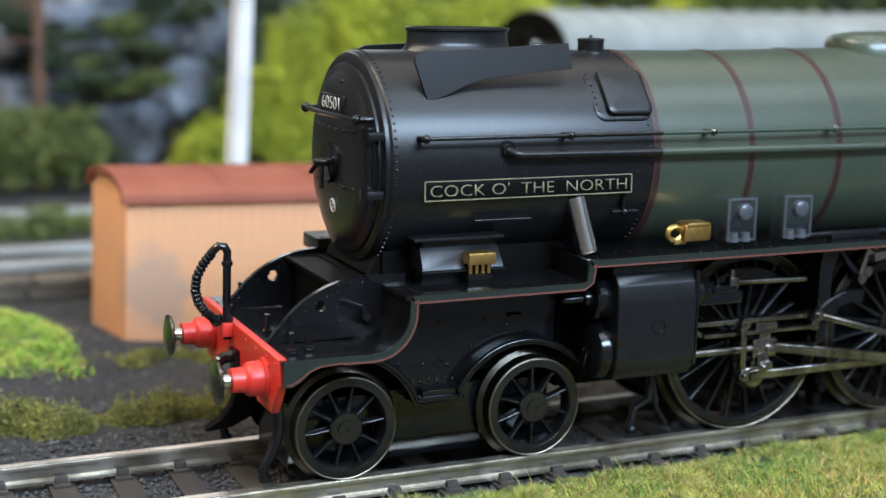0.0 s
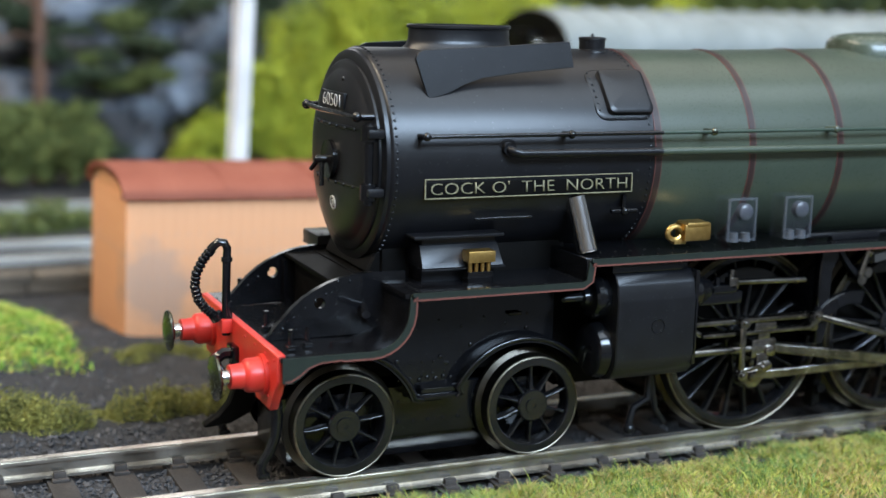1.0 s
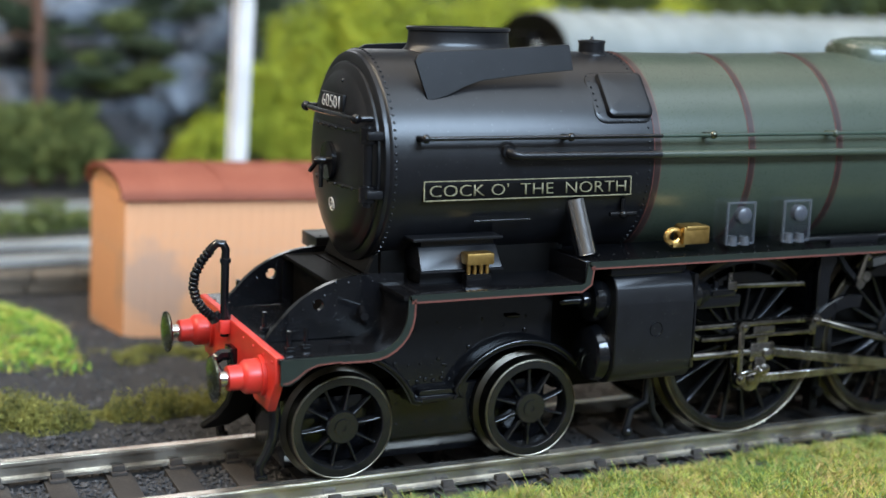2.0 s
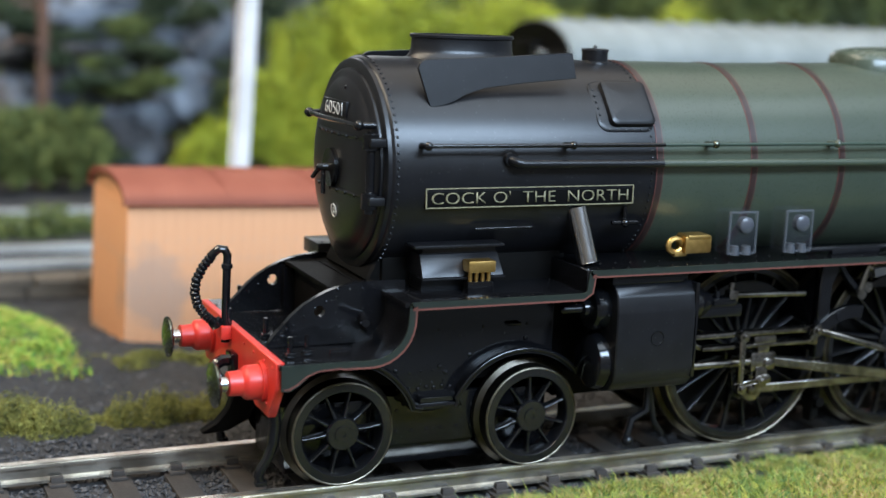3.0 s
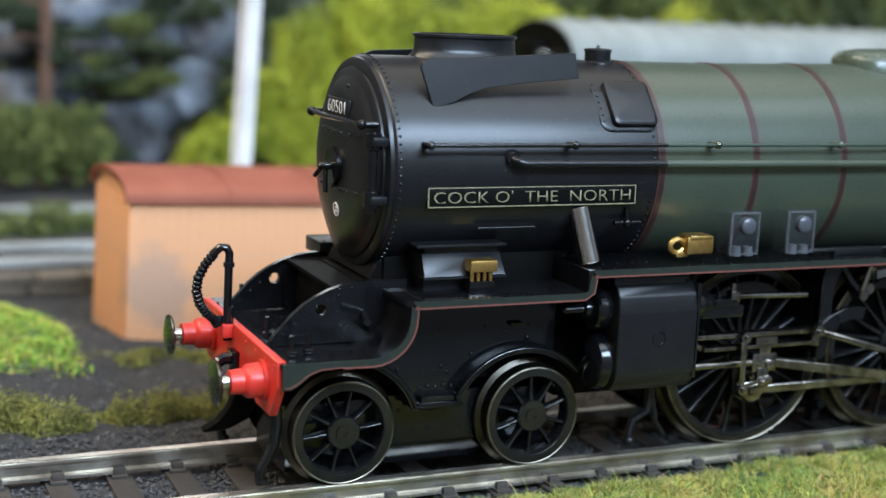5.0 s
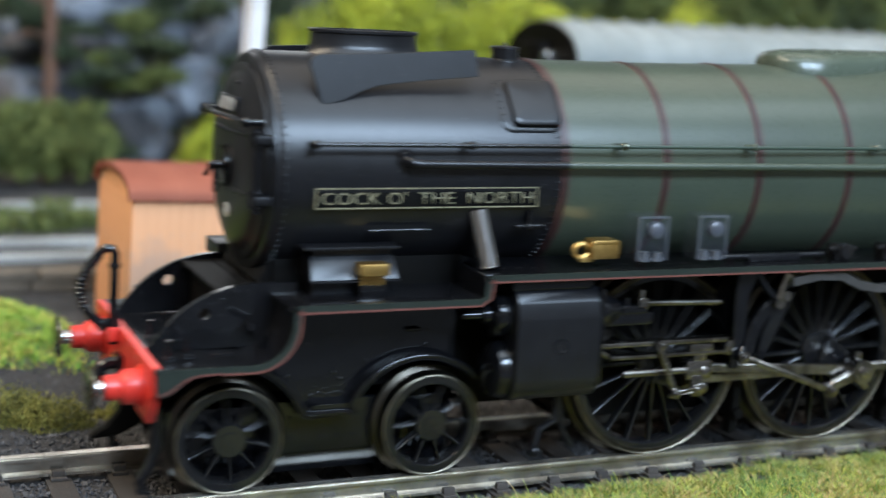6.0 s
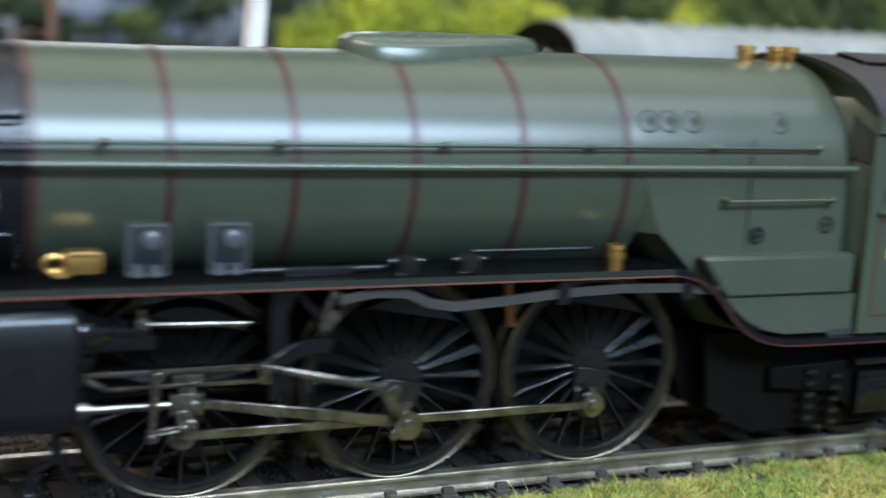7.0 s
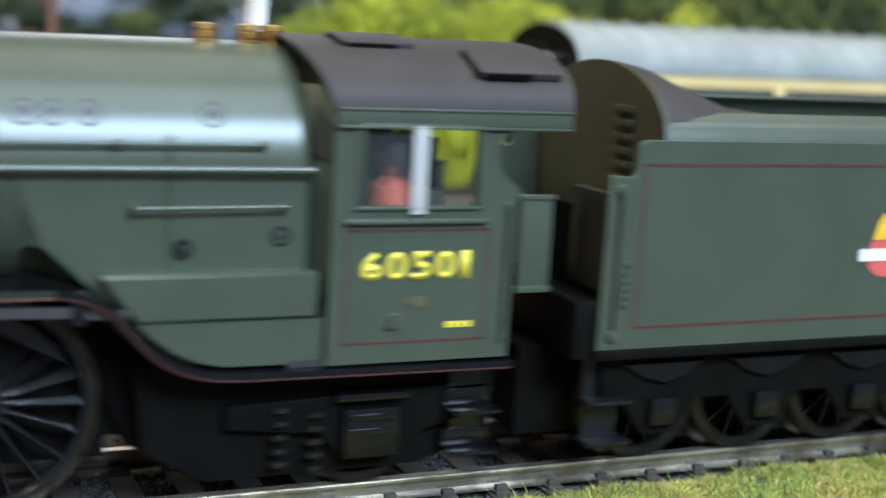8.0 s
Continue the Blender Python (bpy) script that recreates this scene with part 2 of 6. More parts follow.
def prism(bm, outline, y0, y1, bevel=0.0, m=None):
    """A plate: an outline in x, z, from y0 to y1."""
    b = bmesh.new()
    near = [b.verts.new((x, y0, z)) for x, z in outline]
    far = [b.verts.new((x, y1, z)) for x, z in outline]
    b.faces.new(near)
    b.faces.new(far[::-1])
    for i in range(len(outline)):
        j = (i + 1) % len(outline)
        b.faces.new((near[j], near[i], far[i], far[j]))
    bmesh.ops.recalc_face_normals(b, faces=b.faces)
    if bevel:
        bmesh.ops.bevel(b, geom=list(b.edges), offset=bevel, segments=1, affect="EDGES")
    return merge(bm, b, m)


def ribbon(bm, line, y0, y1, thick):
    """A bent plate: a line in x, z, with the thickness below it, from y0 to y1."""
    low = []
    for i, (x, z) in enumerate(line):
        a, b = line[max(i - 1, 0)], line[min(i + 1, len(line) - 1)]
        d = Vector((b[0] - a[0], b[1] - a[1])).normalized()
        low.append((x + d.y * thick, z - d.x * thick))
    strips = []
    for (x, z), (u, w) in zip(line, low):
        strips.append([bm.verts.new(c) for c in ((x, y0, z), (x, y1, z), (u, y1, w), (u, y0, w))])
    for a, b in zip(strips, strips[1:]):
        for k in range(4):
            bm.faces.new((a[k], b[k], b[(k + 1) % 4], a[(k + 1) % 4]))
    bm.faces.new(strips[0])
    bm.faces.new(strips[-1][::-1])
    return bm


def arc(cx, cz, r, a0, a1, n=10, rz=None):
    return [(cx + r * math.cos(radians(a0 + (a1 - a0) * i / n)), cz + (rz or r) * math.sin(radians(a0 + (a1 - a0) * i / n))) for i in range(n + 1)]


def mesh_of(name, bm, mat, smooth=38):
    bmesh.ops.recalc_face_normals(bm, faces=bm.faces)
    if smooth:
        for f in bm.faces:
            f.smooth = True
        for e in bm.edges:
            if len(e.link_faces) == 2 and e.calc_face_angle(0) > radians(smooth):
                e.smooth = False
    bm.transform(Matrix.Scale(U, 4))
    data = bpy.data.meshes.new(name)
    bm.to_mesh(data)
    bm.free()
    data.materials.append(mat)
    return data


def part(name, bm, mat, parent=None, label="", at=None, smooth=38):
    """Links a bmesh, in millimetres, as one mesh object under a thing or a part."""
    ob = new(name, mesh_of(name, bm, mat, smooth))
    if parent:
        ob.parent = parent
    if at is not None:
        ob.matrix_basis = at
    return tagged(ob, label)


def repeat(name, data, parent, at, label=""):
    ob = new(name, data)
    ob.parent = parent
    ob.matrix_basis = at
    return tagged(ob, label)


def thing(name, label, category, at=None, group=""):
    ob = new(name)
    ob.empty_display_size = 0.01
    if at is not None:
        ob.matrix_basis = at
    return tagged(ob, label, category, group)


def lettering(name, text, height, width, depth, mat, parent, at, bold=0.0):
    """Raised letters, in x and z, that fill a height and a width, facing -y."""
    curve = bpy.data.curves.new(name, "FONT")
    curve.body, curve.size, curve.extrude, curve.resolution_u, curve.offset = text, 1.0, 0.0, 3, bold
    ob = bpy.data.objects.new(name, curve)
    scene.collection.objects.link(ob)
    bpy.context.view_layer.update()
    data = bpy.data.meshes.new_from_object(ob.evaluated_get(bpy.context.evaluated_depsgraph_get()))
    bpy.data.objects.remove(ob)
    co = np.array([v.co[:] for v in data.vertices])
    lo, hi = co.min(0), co.max(0)
    for v in data.vertices:
        x = (v.co.x - lo[0]) / (hi[0] - lo[0]) * width
        z = (v.co.y - lo[1]) / (hi[1] - lo[1]) * height
        v.co = Vector((x * U, 0, z * U))
    bm = bmesh.new()
    bm.from_mesh(data)
    made = bmesh.ops.extrude_face_region(bm, geom=list(bm.faces))
    for v in made["geom"]:
        if isinstance(v, bmesh.types.BMVert):
            v.co.y += depth * U
    bmesh.ops.recalc_face_normals(bm, faces=bm.faces)
    bm.to_mesh(data)
    bm.free()
    data.materials.clear()
    data.materials.append(mat)
    letters = new(name, data)
    letters.parent, letters.matrix_basis = parent, at
    return letters

# ---- how the train moves ----


TRAVEL = [(0.0, 0.0), (5.4, 0.0), (5.5, 0.05), (5.6, 0.7), (5.7, 2.6), (5.8, 5.6), (5.9, 9.3), (6.0, 13.9), (6.25, 27.6), (6.5, 41.55), (6.75, 58.3),
          (7.0, 75.46), (7.25, 92.6), (7.5, 110.2), (7.75, 129.2), (8.0, 149.2)]


def travel(t):
    """How far the train has gone to -x, in millimetres."""
    if t <= TRAVEL[1][0]:
        return 0.0
    i = max(k for k in range(len(TRAVEL) - 1) if TRAVEL[k][0] <= t or k == 0)

    def slope(k):
        a, b = TRAVEL[max(k - 1, 0)], TRAVEL[min(k + 1, len(TRAVEL) - 1)]
        return (b[1] - a[1]) / (b[0] - a[0])
    (t0, s0), (t1, s1) = TRAVEL[i], TRAVEL[i + 1]
    h = t1 - t0
    u = (t - t0) / h
    m0, m1 = slope(i) * h, slope(i + 1) * h
    return s0 * (1 + 2 * u) * (1 - u) ** 2 + m0 * u * (1 - u) ** 2 + s1 * u * u * (3 - 2 * u) + m1 * u * u * (u - 1)


STEPS = [0.0, 5.4] + [5.4 + k / 15 for k in range(1, 39)] + [8.0]
DRIVER_R, BOGIE_R, TENDER_R, CRANK = 12.35, 6.35, 8.2, 4.33
AXLES = (56.35, 82.3, 108.2)

# ---- the hall and the layout ----


def hall():
    bm = bmesh.new()
    box(bm, -2200, 2600, -2000, 3200, -150, -120)
    tagged(part("floor", bm, FLOORING, smooth=0), "plain brown floor of the hall", "floor", kind="structure")
    for name, a in (("wall_south", (-2200, 2600, -2100, -2000)), ("wall_north", (-2200, 2600, 3200, 3300)), ("wall_west", (-2300, -2200, -2000, 3200)), ("wall_east", (2600, 2700, -2000, 3200))):
        bm = bmesh.new()
        box(bm, *a, -120, 2400)
        tagged(part(name, bm, PLASTER, smooth=0), "plain pale plaster wall of the hall", "wall", kind="structure")
    bm = bmesh.new()
    box(bm, -2300, 2700, -2100, 3300, 2400, 2430)
    tagged(part("ceiling", bm, PLASTER, smooth=0), "plain pale ceiling of the hall", "ceiling", kind="structure")
    for name, x0, x1, y0, y1, z0, z1 in (("window_1", -330, 1170, -2000, -1965, 1100, 1900), ("window_2", 50, 1150, 3165, 3200, 750, 1550)):
        bm = bmesh.new()
        for a in ((x0 - 40, x1 + 40, z0 - 40, z0), (x0 - 40, x1 + 40, z1, z1 + 40), (x0 - 40, x0, z0, z1), (x1, x1 + 40, z0, z1)):
            box(bm, a[0], a[1], y0, y1, a[2], a[3])
        tagged(part(name, bm, POSTWHITE, smooth=0), "white frame of a wide hall window", "window", kind="structure")


def height(x, y):
    """The ground's height: the track bed, the dip behind it, the far line's bank."""
    z = -3.6
    if y > 20:
        z = -3.6 - 1.0 * min(1, (y - 20) / 30) - 4.4 * max(0, min(1, (y - 75) / 45))
    if y > 142:
        z = -4.4
    if y < -30:
        z = -3.4
    mound = math.exp(-(((x + 55) / 30) ** 2 + ((y - 85) / 28) ** 2)) * 13.0
    rough = noise.noise(Vector((x * 0.05, y * 0.05, 0))) * 0.5 + noise.noise(Vector((x * 0.25, y * 0.25, 3))) * 0.18
    return z + mound + (rough if abs(y) > 15 else rough * 0.3)


def ground():
    xs = [-700, -500, -350, -250, -180] + [-140 + 4 * i for i in range(96)] + [260, 320, 400, 550, 750, 1000]
    ys = [-220, -160, -110, -70] + [-50 + 4 * i for i in range(76)] + [270, 300, 350, 420, 520, 700]
    bm = bmesh.new()
    grid = [[bm.verts.new((x, y, height(x, y))) for x in xs] for y in ys]
    for a, b in zip(grid, grid[1:]):
        for i in range(len(xs) - 1):
            bm.faces.new((a[i], a[i + 1], b[i + 1], b[i]))
    edge = [bm.verts.new((x, y, -60)) for x, y in ((-700, -220), (1000, -220), (1000, 700), (-700, 700))]
    bm.faces.new(edge)
    tagged(part("ground", bm, EARTH), "dark ash and earth ground of a model railway", "ground", kind="structure")
    bm = bmesh.new()
    box(bm, -720, 1020, -240, 720, -120, -58, 3)
    tagged(part("baseboard", bm, FLOORING), "wooden baseboard that carries the model railway", "baseboard", kind="structure")


def rail_section():
    return [(-0.85, 0.0), (-0.85, -0.55), (-0.35, -0.75), (-0.35, -1.9), (-1.1, -2.15), (-1.1, -2.5), (1.1, -2.5), (1.1, -2.15), (0.35, -1.9), (0.35, -0.75), (0.85, -0.55), (0.85, 0.0)]


def rail(track, y, z, x0, x1, mat):
    bm = bmesh.new()
    a = [bm.verts.new((x0, y + u, z + w)) for u, w in rail_section()]
    b = [bm.verts.new((x1, y + u, z + w)) for u, w in rail_section()]
    for i in range(len(a)):
        j = (i + 1) % len(a)
        bm.faces.new((a[i], a[j], b[j], b[i]))
    bm.faces.new(a[::-1])
    bm.faces.new(b)
    bmesh.ops.bevel(bm, geom=[e for e in bm.edges if abs(e.verts[0].co.z - z) < 0.01 and abs(e.verts[1].co.z - z) < 0.01 and abs(e.verts[0].co.y - e.verts[1].co.y) < 0.01],
                    offset=0.18, segments=2, affect="EDGES")
    part("rail", bm, mat, track, "bright nickel silver rail", smooth=30)


def sleeper_mesh():
    bm = bmesh.new()
    box(bm, -1.55, 1.55, -15.5, 15.5, -1.6, 0, 0.12)
    return mesh_of("sleeper", bm, SLEEPER)


def chair_mesh():
    bm = bmesh.new()
    box(bm, -1.0, 1.0, -2.1, 2.1, 0, 0.42, 0.1)
    box(bm, -0.75, 0.75, -1.55, -0.75, 0.3, 1.15, 0.12)
    box(bm, -0.75, 0.75, 0.75, 1.55, 0.3, 1.15, 0.12)
    return mesh_of("rail_chair", bm, SLEEPER)


def track(y, z, x0, x1, label, mat, pitch=7.3, shift=0.0):
    t = thing("railway_track", label, "track", mm(0, y, z))
    for side in (-9.1, 9.1):
        rail(t, side, 0, x0, x1, mat)
    s, c = sleeper_mesh(), chair_mesh()
    x = x0 + 3 + shift
    while x < x1 - 2:
        o = repeat("sleeper", s, t, mm(x, random.uniform(-0.3, 0.3), -2.85, 0, 0, random.uniform(-0.6, 0.6)))
        for side in (-9.1, 9.1):
            repeat("rail_chair", c, o, mm(0, side, 0))
        x += pitch
    return t


def pale_bed(y0, y1, z):
    bm = bmesh.new()
    box(bm, -220, 430, y0, y1, z - 4, z, 0.8)
    tagged(part("track_bed", bm, PALEBED), "pale grey ballast bed of a far line", "track bed", kind="structure")


def ballast():
    """Loose ash between and beside the sleepers, many small stones."""
    rnd = random.Random(4)
    verts, faces = [], []

    def stone(x, y, z, r):
        n0 = len(verts)
        for k in range(6):
            d = ((1, 0, 0), (-1, 0, 0), (0, 1, 0), (0, -1, 0), (0, 0, 1), (0, 0, -1))[k]
            q = r * rnd.uniform(0.6, 1.25)
            verts.append(((x + d[0] * q + rnd.uniform(-r, r) * 0.3) * U, (y + d[1] * q + rnd.uniform(-r, r) * 0.3) * U, (z + d[2] * q * 0.8) * U))
        for a, b, c in ((0, 2, 4), (2, 1, 4), (1, 3, 4), (3, 0, 4), (2, 0, 5), (1, 2, 5), (3, 1, 5), (0, 3, 5)):
            faces.append((n0 + a, n0 + b, n0 + c))
    for _ in range(21000):
        x = rnd.uniform(-75, 150)
        y = rnd.choice((rnd.uniform(-8, 8), rnd.uniform(-8, 8), rnd.uniform(10, 27), rnd.uniform(-15, -10)))
        if x > 70 and rnd.random() < 0.4:
            continue
        stone(x, y, -3.55 + rnd.uniform(-0.1, 0.35) + (0.4 if 11 < y < 20 else 0), rnd.uniform(0.2, 0.5))
    for _ in range(9000):
        x, y = rnd.uniform(-75, 45), rnd.uniform(24, 138)
        stone(x, y, height(x, y) + 0.05, rnd.uniform(0.15, 0.55))
    data = bpy.data.meshes.new("ballast")
    data.from_pydata(verts, [], faces)
    data.materials.append(BALLAST)
    tagged(new("ballast", data), "loose black ash ballast between the sleepers", "ballast", kind="stuff")


def blades(name, label, mat, count, where, length, width, seed, lean=0.6):
    """Short fibres that stand on the ground; where(rnd) gives x, y, z and a length factor or None."""
    rnd = random.Random(seed)
    verts, faces = [], []
    for _ in range(count):
        spot = where(rnd)
        if not spot:
            continue
        x, y, z, k = spot
        h, a = length * k * rnd.uniform(0.5, 1.25), rnd.uniform(0, 2 * math.pi)
        dx, dy = math.cos(a) * width / 2, math.sin(a) * width / 2
        b = rnd.uniform(0, 2 * math.pi)
        lx, ly = math.cos(b) * h * lean * rnd.random(), math.sin(b) * h * lean * rnd.random()
        n = len(verts)
        verts += [((x - dx) * U, (y - dy) * U, z * U), ((x + dx) * U, (y + dy) * U, z * U),
                  ((x + lx * 0.4 + dx * 0.8) * U, (y + ly * 0.4 + dy * 0.8) * U, (z + h * 0.55) * U),
                  ((x + lx * 0.4 - dx * 0.8) * U, (y + ly * 0.4 - dy * 0.8) * U, (z + h * 0.55) * U), ((x + lx) * U, (y + ly) * U, (z + h * 0.9) * U)]
        faces += [(n, n + 1, n + 2, n + 3), (n + 3, n + 2, n + 4)]
    data = bpy.data.meshes.new(name)
    data.from_pydata(verts, [], faces)
    data.materials.append(mat)
    return tagged(new(name, data), label, "grass", kind="stuff")


def verge_edge(x):
    return -12.6 + 1.3 * noise.noise(Vector((x * 0.06, 1.5, 0))) + 0.9 * noise.noise(Vector((x * 0.3, 7.5, 0))) + (1.2 if x > 55 else 0)


def verge():
    """The turf strip in front of the track, one sheet with fibres on it."""
    xs = [-10 + 1.5 * i for i in range(110)]
    bm = bmesh.new()
    rows = []
    for x in xs:
        e = verge_edge(x)
        rows.append([bm.verts.new((x, y, -3.9 if k == 0 else -3.2 + 0.35 * noise.noise(Vector((x * 0.15, y * 0.15, 0))) + min(0.9, 0.05 * k)))
                     for k, y in enumerate([e, e - 0.6, e - 2, e - 4, e - 7, e - 11, e - 17, e - 25, e - 40])])
    for a, b in zip(rows, rows[1:]):
        for k in range(len(a) - 1):
            bm.faces.new((a[k], a[k + 1], b[k + 1], b[k]))
    tagged(part("turf_strip", bm, TURF), "patchy green and straw turf beside the track", "turf", kind="stuff")

    def where(rnd):
        x = rnd.uniform(-5, 130)
        d = abs(rnd.gauss(0, 12))
        y = verge_edge(x) + 0.5 - d
        if y < -48 or noise.noise(Vector((x * 0.22, y * 0.22, 9))) < -0.38 and rnd.random() < 0.75:
            return None
        if x < 15 and d < 1.5 and rnd.random() < 0.7:
            return None
        lump = noise.noise(Vector((x * 0.3, y * 0.4, 2)))
        if lump < -0.1 and rnd.random() < 0.55:
            return None
        return x, y, -3.3 + min(0.9, 0.05 * d), (0.6 if d < 1.0 else 0.8) * (0.75 + 1.1 * max(0, lump)) * (1.7 if rnd.random() < 0.04 else 1)
    blades("grass_fibres", "short yellow-green static grass fibres", BLADE, 95000, where, 1.55, 0.11, 11, 1.7)


def foliage(name, label, mat, lumps, count, size, seed, kind="stuff", category="bush", trunk=None):
    """A crown of many small leaf clumps: lumps are (x, y, z, rx, ry, rz)."""
    rnd = random.Random(seed)
    verts, faces = [], []
    weight = [l[3] * l[5] for l in lumps]
    for _ in range(count):
        cx, cy, cz, rx, ry, rz = rnd.choices(lumps, weight)[0]
        v = Vector((rnd.gauss(0, 1), rnd.gauss(0, 1), rnd.gauss(0, 1))).normalized()
        q = 0.72 + 0.38 * noise.noise(v * 2.2 + Vector((cx * 0.03, cy * 0.03, cz * 0.03))) + rnd.uniform(-0.2, 0.16)
        p = Vector((cx + v.x * rx * q, cy + v.y * ry * q, cz + v.z * rz * q))
        s = size * rnd.uniform(0.5, 1.3)
        a, b = Vector((rnd.gauss(0, 1), rnd.gauss(0, 1), rnd.gauss(0, 1))).normalized() * s, Vector((rnd.gauss(0, 1), rnd.gauss(0, 1), rnd.gauss(0, 1))).normalized() * s
        n = len(verts)
        verts += [tuple((p + w) * U) for w in (-a, b * 0.6, a, -b * 0.6)]
        faces.append((n, n + 1, n + 2, n + 3))
    data = bpy.data.meshes.new(name)
    data.from_pydata(verts, [], faces)
    data.materials.append(mat)
    ob = new(name, data)
    return tagged(ob, label, category, kind=kind)


def hut():
    h = thing("hut", "salmon wooden hut with an arched terracotta roof", "hut", mm(-8.05, 79.2, -4.0, 0, 1.6, 2.0))
    L, D, H = 52.0, 27.0, 24.5
    top = [(D / 2 - (D / 2 + 1.2) * math.cos(math.pi * k / 16), H - 0.2 + 4.6 * math.sin(math.pi * k / 16) ** 0.75) for k in range(17)]
    swap = Matrix(((0, -1, 0, 0), (1, 0, 0, 0), (0, 0, 1, 0), (0, 0, 0, 1)))
    bm = bmesh.new()
    prism(bm, [(0, -7), (0, H)] + [(min(D, max(0, y)), z - 0.6) for y, z in top] + [(D, H), (D, -7)], 0, -L)
    bm.transform(swap)
    part("wall", bm, HUTWALL, h, "salmon painted boarding", smooth=30)
    data = None
    for i in range(26):
        if data is None:
            bm = bmesh.new()
            box(bm, 0.008, 1.992, -0.14, 0.1, -6.8, H - 0.2, 0.022)
            data = mesh_of("board", bm, HUTWALL)
        repeat("board", data, h, mm(i * 2, 0, 0))
    data = None
    for i in range(14):
        if data is None:
            bm = bmesh.new()
            box(bm, -0.14, 0.1, 0.015, 1.91, -6.8, H - 0.2, 0.035)
            data = mesh_of("end_board", bm, HUTWALL)
        repeat("end_board", data, h, mm(0, i * 1.928, 0))
    bm = bmesh.new()
    ribbon(bm, top, 1.0, -L - 1.0, 0.95)
    bm.transform(swap)
    part("roof", bm, HUTROOF, h, "arched terracotta roof", smooth=30)
    for x in (17.2, 34.6):
        bm = bmesh.new()
        ribbon(bm, [(y, z + 0.3) for y, z in top], x, x + 0.7, 0.45)
        bm.transform(Matrix(((0, 1, 0, 0), (1, 0, 0, 0), (0, 0, 1, 0), (0, 0, 0, 1))))
        part("roof_strip", bm, HUTROOF, h)
    bm = bmesh.new()
    ribbon(bm, [(y, z + 0.06) for y, z in top], 0, 0.45, 0.2)
    bm.transform(Matrix(((0, 1, 0, 0), (1, 0, 0, 0), (0, 0, 1, 0), (0, 0, 0, 1))))
    data = mesh_of("roof_batten", bm, HUTROOF)
    for i in range(38):
        repeat("roof_batten", data, h, mm(0.4 + i * 1.36, 0, 0))


def signal_post():
    p = thing("signal_post", "tall white painted signal post, slightly leaning", "post", mm(35.5, 165, -4, 0, 2.7, 0))
    bm = bmesh.new()
    box(bm, -1.8, 1.8, -1.8, 1.8, 0, 110, 0.3)
    part("post", bm, POSTWHITE, p)
    bm = bmesh.new()
    rod(bm, (-2.6, 0, 0), (-2.6, 0, 105), 0.3)
    part("ladder_rail", bm, POSTWHITE, p)


def edging():
    w = tagged(new("stone_edging"), "low brown stone edging below the far line", "edging", kind="structure")
    w.empty_display_size = 0.01
    rnd = random.Random(8)
    for row in range(3):
        x = -150.0 + row * 4
        while x < 60:
            L = rnd.uniform(9, 17)
            bm = bmesh.new()
            box(bm, 0, L - 0.5, 0, 6, 0, 2.1, 0.35)
            part("stone", bm, WALLSTONE, w, at=mm(x, 139 + rnd.uniform(-0.6, 0.4), -11 + row * 2.3))
            x += L


